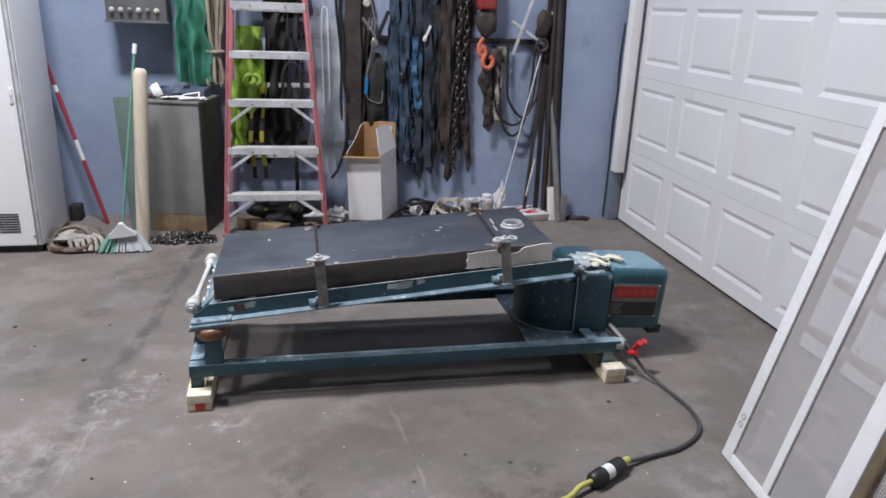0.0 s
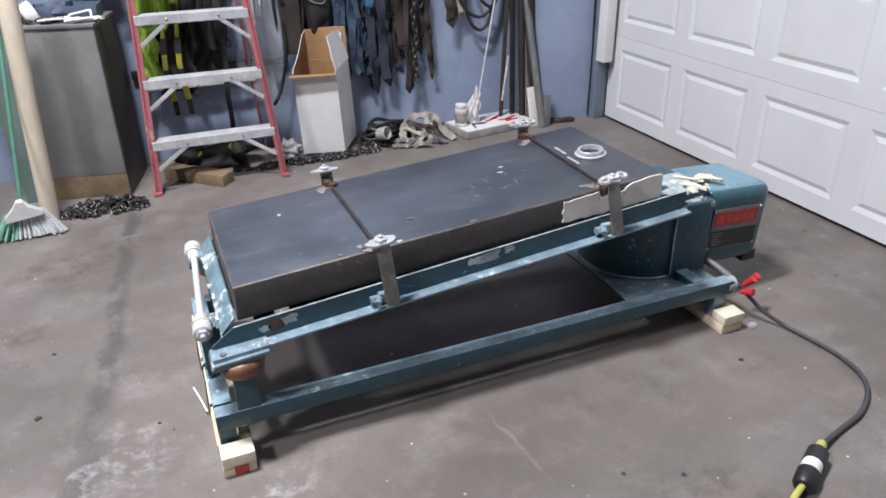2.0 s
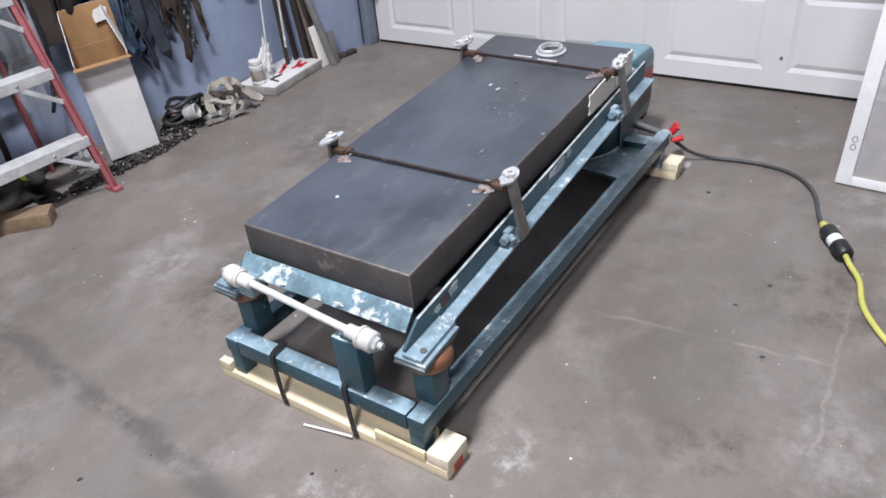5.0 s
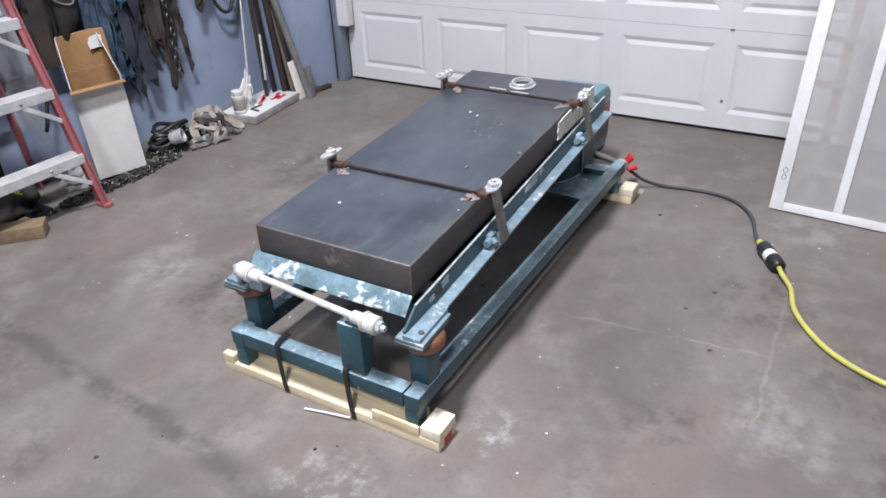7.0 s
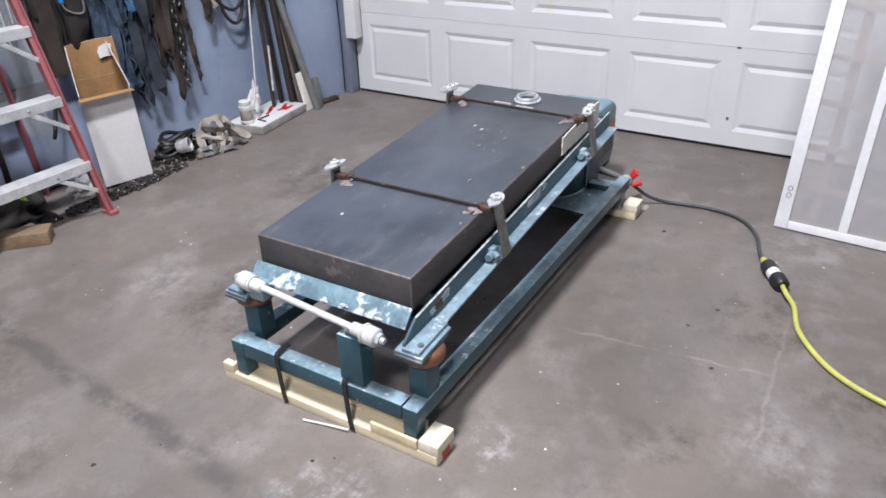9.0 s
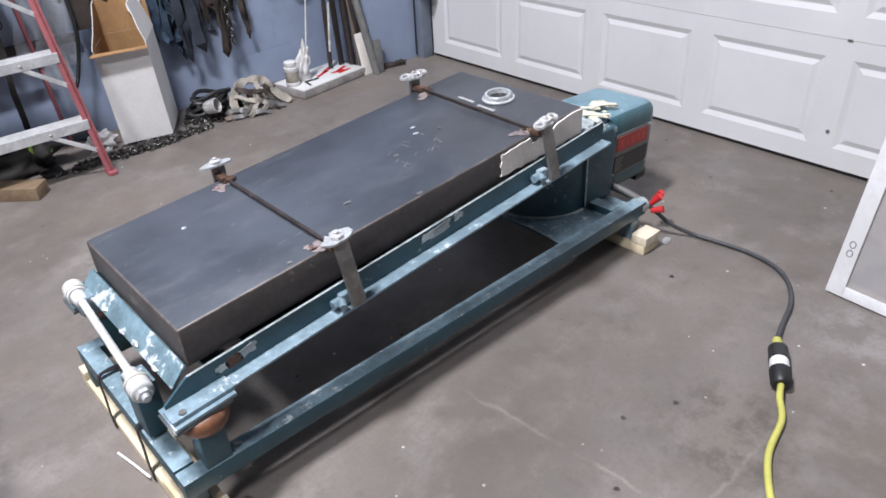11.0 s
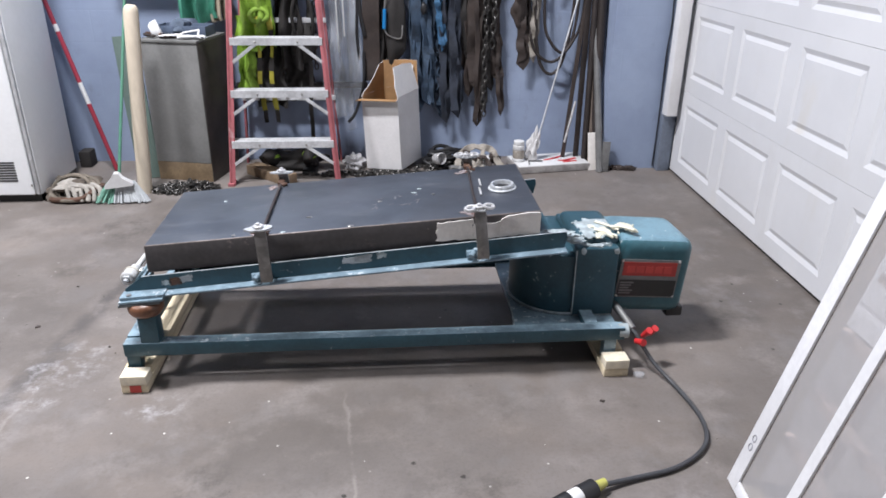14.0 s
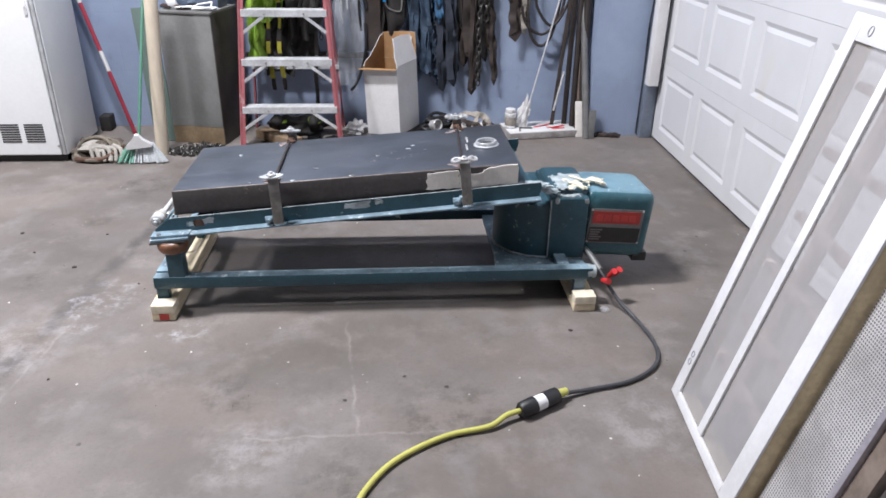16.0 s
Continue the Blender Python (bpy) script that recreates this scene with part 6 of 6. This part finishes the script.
single("leather_pouch", bm, M["darkcloth"], "black leather pouch hanging on the wall", "pouch")
snip = thing("bolt_cutter", (1.14, 5.62, 1.2), "steel bolt cutter with a black grip hanging on the wall", "bolt cutter")
bm = B()
beam(bm, (1.14, 5.60, 1.26), (1.225, 5.60, 1.47), 0.026, 0.022, up=(0, -1, 0), bev=0.006)
part("grip", bm, M["black"], snip)
bm = B()
beam(bm, (1.155, 5.60, 1.27), (1.045, 5.60, 1.42), 0.018, 0.014, up=(0, -1, 0), bev=0.004)
for k in range(3):
    rod(bm, (1.085 + 0.022 * k, 5.60, 1.34), (1.09 + 0.022 * k, 5.59, 1.42), 0.007, 8)
lump(bm, (1.13, 5.60, 1.25), (0.03, 0.015, 0.04), 6, sub=2)
part("jaws", bm, M["steel"], snip, "bare steel jaws")
bm = B()
lathe(bm, [(0.026, 0), (0.028, 0.02), (0.02, 0.03)], 16, pose(1.075, 5.62, 1.515, 90))
single("brass_knob", bm, M["cream"], "round cream knob on the wall rail", "knob")
bm = B()
beam(bm, (1.49, 5.60, 1.30), (1.525, 5.60, 1.38), 0.018, 0.012, up=(0, -1, 0), bev=0.003)
lump(bm, (1.485, 5.60, 1.29), (0.015, 0.01, 0.022), 6, sub=2)
single("pale_hook", bm, M["white"], "small pale hook hanging among the slings", "hook")
bm = B()
lump(bm, (1.33, 5.62, 1.02), (0.022, 0.02, 0.04), 6, sub=2)
single("strap_buckle", bm, M["black"], "black buckle on the blue sling", "buckle")

# hoist block and orange hook
hoist = thing("hoist_block", (1.93, 5.62, 1.3), "red and brown hoist block with an orange hook on the wall", "hoist")
bm = B()
box(bm, (1.86, 5.58, 1.50), (2.0, 5.68, 1.75), 0.025, None, 3)
part("red_case", bm, M["redblock"], hoist)
bm = B()
lump(bm, (1.94, 5.63, 1.42), (0.075, 0.05, 0.10), 9, sub=3, rough=0.3)
part("brown_body", bm, M["brown"], hoist)
bm = B()
sweep(bm, smooth([(1.915, 5.60, 1.31), (1.885, 5.60, 1.26), (1.885, 5.60, 1.205), (1.91, 5.60, 1.18), (1.935, 5.60, 1.205), (1.925, 5.60, 1.25)], 5), 0.015, 10)
sweep(bm, smooth([(1.935, 5.59, 1.20), (1.915, 5.59, 1.16), (1.92, 5.59, 1.115), (1.955, 5.59, 1.10), (1.985, 5.59, 1.125), (1.985, 5.59, 1.165), (1.965, 5.59, 1.18)], 5), 0.017, 10)
lump(bm, (1.90, 5.605, 1.235), (0.03, 0.018, 0.045), 5, sub=2)
part("hook", bm, M["orange"], hoist, "orange painted hook")
bm = B()
lump(bm, (1.955, 5.64, 1.02), (0.05, 0.03, 0.10), 19, sub=3, rough=0.5)
lump(bm, (2.02, 5.64, 1.17), (0.06, 0.03, 0.06), 21, sub=3, rough=0.5)
part("leather_flap", bm, M["brown"], hoist)
hung_strap("webbing_strap", 1.97, 1.98, 1.2, 0.68, 0.055, "brown", "brown leather strap hanging below the hoist", 5.64, 31, 0.3)
hung_strap("webbing_strap", 2.06, 2.05, 1.25, 0.72, 0.04, "tan", "worn tan strap hanging below the hoist", 5.65, 32, 0.4)
for k, (xa, xb, zl, r) in enumerate(((2.06, 2.33, 0.60, 0.011), (2.02, 2.36, 0.68, 0.010), (2.12, 2.40, 0.74, 0.010))):
    bm = B()
    sweep(bm, smooth([(xa, 5.66, 1.28), (xa + 0.01, 5.65, 0.95), (xa + 0.05, 5.64, zl + 0.08), ((xa + xb) / 2, 5.63, zl), (xb - 0.06, 5.64, zl + 0.10), (xb - 0.015, 5.65, 0.98), (xb, 5.66, 1.38)], 6), r, 8)
    single("wire_rope_sling", bm, M["darkpipe"], "dark wire rope sling hanging in a loop", "wire rope", "wire rope slings")
bm = B()
beam(bm, (2.13, 5.63, 1.43), (2.395, 5.63, 1.265), 0.022, 0.012, up=(0, -1, 0), bev=0.002)
single("pale_bar", bm, M["alu"], "pale metal bar hanging crosswise on the wall", "bar", "crossed bars")
bm = B()
beam(bm, (2.145, 5.615, 1.20), (2.28, 5.615, 1.62), 0.022, 0.012, up=(0, -1, 0), bev=0.002)
single("pale_bar", bm, M["alu"], "pale metal bar hanging crosswise on the wall", "bar", "crossed bars")
bm = B()
lump(bm, (2.37, 5.63, 1.42), (0.055, 0.04, 0.11), 24, sub=3, rough=0.3)
ring(bm, pose(2.36, 5.60, 1.27, 90, 0, 0), 0.04, 0.013, 16, 7)
single("pulley_block", bm, M["brown"], "brown pulley block hanging on the wall", "pulley")

# pipes and bars standing in the corner
def leaning(name, p, q, r, mat, label, group="pipes in the corner", n=12, flat=False):
    bm = B()
    if flat:
        beam(bm, p, q, r * 2, r * 0.7, up=(0, -1, 0), bev=0.002)
    else:
        rod(bm, p, q, r, n)
    return single(name, bm, M[mat], label, "pipe" if not flat else "board", group)


leaning("steel_pipe", (2.485, 5.45, 0.0), (2.49, 5.69, 2.1), 0.030, "darkpipe", "dark rusty pipe standing in the wall corner")
leaning("steel_pipe", (2.43, 5.47, 0.0), (2.46, 5.69, 1.9), 0.022, "darkpipe", "dark rusty pipe standing in the wall corner")
leaning("steel_bar", (2.38, 5.52, 0.0), (2.43, 5.70, 1.65), 0.018, "darkpipe", "dark flat bar standing in the wall corner", flat=True)
leaning("steel_bar", (2.46, 5.42, 0.0), (2.50, 5.66, 1.3), 0.020, "rustboard", "brown flat bar standing in the wall corner", flat=True)
leaning("grey_pipe", (2.505, 5.330, 0.0), (2.455, 5.640, 1.12), 0.024, "pipe", "grey pipe leaning on the dark pipes")
leaning("bright_rod", (2.29, 5.50, 0.16), (2.36, 5.56, 0.43), 0.008, "bright", "bright steel rod among the dark pipes")
leaning("steel_bar", (2.28, 5.50, 0.0), (2.44, 5.70, 1.5), 0.014, "brown", "thin brown bar leaning on the wall", flat=True)
bm = B()
beam(bm, (2.475, 5.370, 0.0), (2.462, 5.415, 0.25), 0.075, 0.014, up=(0, -1, 0.2), bev=0.003)
single("tan_board", bm, M["tape"], "short pale board leaning on the pipes", "board")
bm = B()
beam(bm, (2.535, 5.33, 0.0), (2.545, 5.36, 0.20), 0.05, 0.02, up=(0, -1, 0.2), bev=0.003)
single("grey_block", bm, M["pipe"], "short grey board standing at the pipe's foot", "board")
bm = B()
for k in range(7):
    lump(bm, (2.60 + 0.022 * k, 5.375 - 0.004 * k, 0.012), (0.03, 0.018, 0.02), 40 + k, sub=2, rough=0.8)
single("debris", bm, M["brown"], "dark swept debris at the foot of the pier", "debris", kind="stuff")

# long white rod with a bagged end, and a can
mop = thing("swatter_rod", (2.08, 5.5, 0.1), "thin white rod with a bagged end leaning on the wall", "rod")
bm = B()
rod(bm, (2.085, 5.45, 0.17), (2.47, 5.69, 1.60), 0.0055, 8)
part("shaft", bm, M["alu"], mop)
bm = B()
for v in lump(bm, (0, 0, 0), (0.034, 0.026, 0.10), 17, sub=4, rough=0.7, scale=5).verts:
    v.co = Vector((2.062, 5.455, 0.15)) + Vector((v.co.x * (1.25 - 3.0 * v.co.z) + 0.2 * v.co.z, v.co.y, v.co.z))
part("bag", bm, M["cardwhite"], mop, "crumpled translucent bag")
can = thing("can", (1.962, 5.43, 0.05), "white can with a tan band standing on the white tray", "can")
for z0, z1, r, mt in ((0.056, 0.075, 0.040, "white"), (0.075, 0.135, 0.0385, "tan"), (0.135, 0.165, 0.040, "white"), (0.165, 0.195, 0.036, "white")):
    bm = B()
    lathe(bm, [(r - 0.002, z0), (r, z0 + 0.002), (r, z1 - 0.002), (r - 0.003, z1)], 22, pose(1.962, 5.43, 0.0))
    part("band", bm, M[mt], can)
trayw = thing("white_tray", (2.17, 5.45, 0), "shallow white cardboard tray with red marks on the floor", "tray")
TM = pose(2.175, 5.462, 0.003, 0, 0, 9)
# White card body; its grey colour holds the shade on the sides.
bm = B()
box(bm, (-0.255, -0.135, 0.0), (0.255, 0.135, 0.045), 0.004, TM)
part("tray_body", bm, surface("shaded_white_card", (0.38, 0.36, 0.35), 0.75, 0, 0.6, 9, 70, 0.1), trayw)
bm = B()
box(bm, (-0.25, -0.13, 0.0455), (0.25, 0.13, 0.050), 0.001, TM)
part("white_top", bm, M["white"], trayw)
for k, (x, y, a, l) in enumerate(((0.02, 0.0, 18, 0.06), (0.08, 0.03, 25, 0.05), (0.10, -0.05, -10, 0.045), (0.15, -0.03, 20, 0.05), (0.13, -0.075, 5, 0.05))):
    bm = B()
    box(bm, (-l, -0.011, 0.0505), (l, 0.011, 0.0525), 0, TM @ pose(x, y, 0, 0, 0, a))
    part("red_mark", bm, M["red_plastic"], trayw)
bm = B()
sweep(bm, [TM @ Vector(p) for p in ((-0.17, -0.10, 0.056), (-0.15, -0.03, 0.056), (-0.06, -0.05, 0.056))], 0.005, 6)
single("hex_key", bm, M["black"], "black bent hex key on the white tray", "tool")

# belts and bright cup on the floor
belts = thing("belt_tangle", (1.70, 5.42, 0), "tangle of tan belts and parts on the floor", "belt")
for k, pts in enumerate(([(1.54, 5.36, 0.02), (1.56, 5.40, 0.10), (1.62, 5.42, 0.15), (1.71, 5.43, 0.155), (1.78, 5.42, 0.13), (1.82, 5.38, 0.06), (1.87, 5.32, 0.012)],
                         [(1.50, 5.32, 0.012), (1.58, 5.30, 0.03), (1.66, 5.33, 0.06), (1.74, 5.30, 0.04), (1.80, 5.28, 0.012)],
                         [(1.56, 5.40, 0.10), (1.63, 5.33, 0.08), (1.70, 5.31, 0.05), (1.66, 5.27, 0.015)],
                         [(1.46, 5.33, 0.012), (1.55, 5.34, 0.03), (1.62, 5.36, 0.04), (1.70, 5.40, 0.05), (1.78, 5.42, 0.09)],
                         [(1.58, 5.42, 0.14), (1.64, 5.36, 0.12), (1.72, 5.35, 0.10), (1.76, 5.32, 0.05), (1.75, 5.27, 0.012)],
                         [(1.72, 5.43, 0.15), (1.70, 5.36, 0.09), (1.64, 5.31, 0.05), (1.58, 5.27, 0.012)],
                         [(1.48, 5.38, 0.02), (1.53, 5.33, 0.05), (1.60, 5.29, 0.03), (1.70, 5.26, 0.012)])):
    bm = B()
    strap(bm, smooth(pts, 5), 0.045 if k == 0 else 0.028, 0.008, (0, -1, 0.6), 0.7, 0.006, k)
    part("belt", bm, M[("tan", "pipe", "tan", "rustboard", "brown", "tan", "pipe")[k]], belts)
for k in range(8):
    rnd = random.Random(k + 70)
    bm = B()
    lump(bm, (1.60 + 0.03 * k, 5.41 + 0.02 * rnd.random(), 0.05 + 0.03 * rnd.random()), (0.03, 0.03, 0.04), k, sub=2, rough=0.6)
    part("bracket_piece", bm, M[rnd.choice(("cardwhite", "brown", "rust", "darkcloth", "tan"))], belts)
bm = B()
lathe(bm, [(0.030, 0.0), (0.036, 0.012), (0.040, 0.07), (0.036, 0.074), (0.032, 0.02)], 22, pose(1.395, 5.40, 0.085, 75, 0, 35))
single("chrome_cup", bm, M["bright"], "bright chrome cup lying on the chain heap", "cup")
bm = B()
sweep(bm, smooth([(1.41 + 0.1 * math.cos(a) + 0.002 * a, 5.49 + 0.06 * math.sin(a), 0.02 + 0.003 * a + 0.015 * math.sin(2.3 * a)) for a in [6.283 * j / 12 for j in range(73)]], 2), 0.012, 7)
single("cable_coil", bm, M["black"], "black cable coiled on the floor beside the box", "cable")


# crumbs and flakes on the floor
def crumbs(n, seed, x0, x1, y0, y1, small, large):
    bm = B()
    rnd = random.Random(seed)
    for k in range(n):
        x, y, r = x0 + (x1 - x0) * rnd.random(), y0 + (y1 - y0) * rnd.random(), small + (large - small) * rnd.random() ** 3
        if 0.05 < x < 2.3 and 2.9 < y < 3.75:
            continue
        a0 = rnd.uniform(0, 6)
        lo = [bm.verts.new((x + r * rnd.uniform(0.5, 1.2) * math.cos(a0 + 1.2 * i), y + r * rnd.uniform(0.5, 1.2) * math.sin(a0 + 1.2 * i), 0.0008)) for i in range(5)]
        hi = [bm.verts.new((v.co.x * 0.75 + x * 0.25, v.co.y * 0.75 + y * 0.25, 0.001 + 0.3 * r)) for v in lo]
        bm.faces.new(hi)
        for i in range(5):
            bm.faces.new((lo[i], lo[(i + 1) % 5], hi[(i + 1) % 5], hi[i]))
    return bm


single("dark_crumbs", crumbs(18, 5, -0.95, 0.05, 2.3, 4.3, 0.003, 0.014), M["brown"], "dark crumbs and chips scattered on the concrete floor", "debris", kind="stuff")
single("dark_crumbs", crumbs(14, 8, 0.1, 2.4, 1.6, 5.0, 0.002, 0.010), M["brown"], "dark chips scattered on the concrete floor", "debris", kind="stuff")
single("pale_crumbs", crumbs(38, 6, -0.9, 2.4, 1.7, 5.0, 0.0015, 0.007), M["tape"], "pale crumbs scattered on the concrete floor", "debris", kind="stuff")
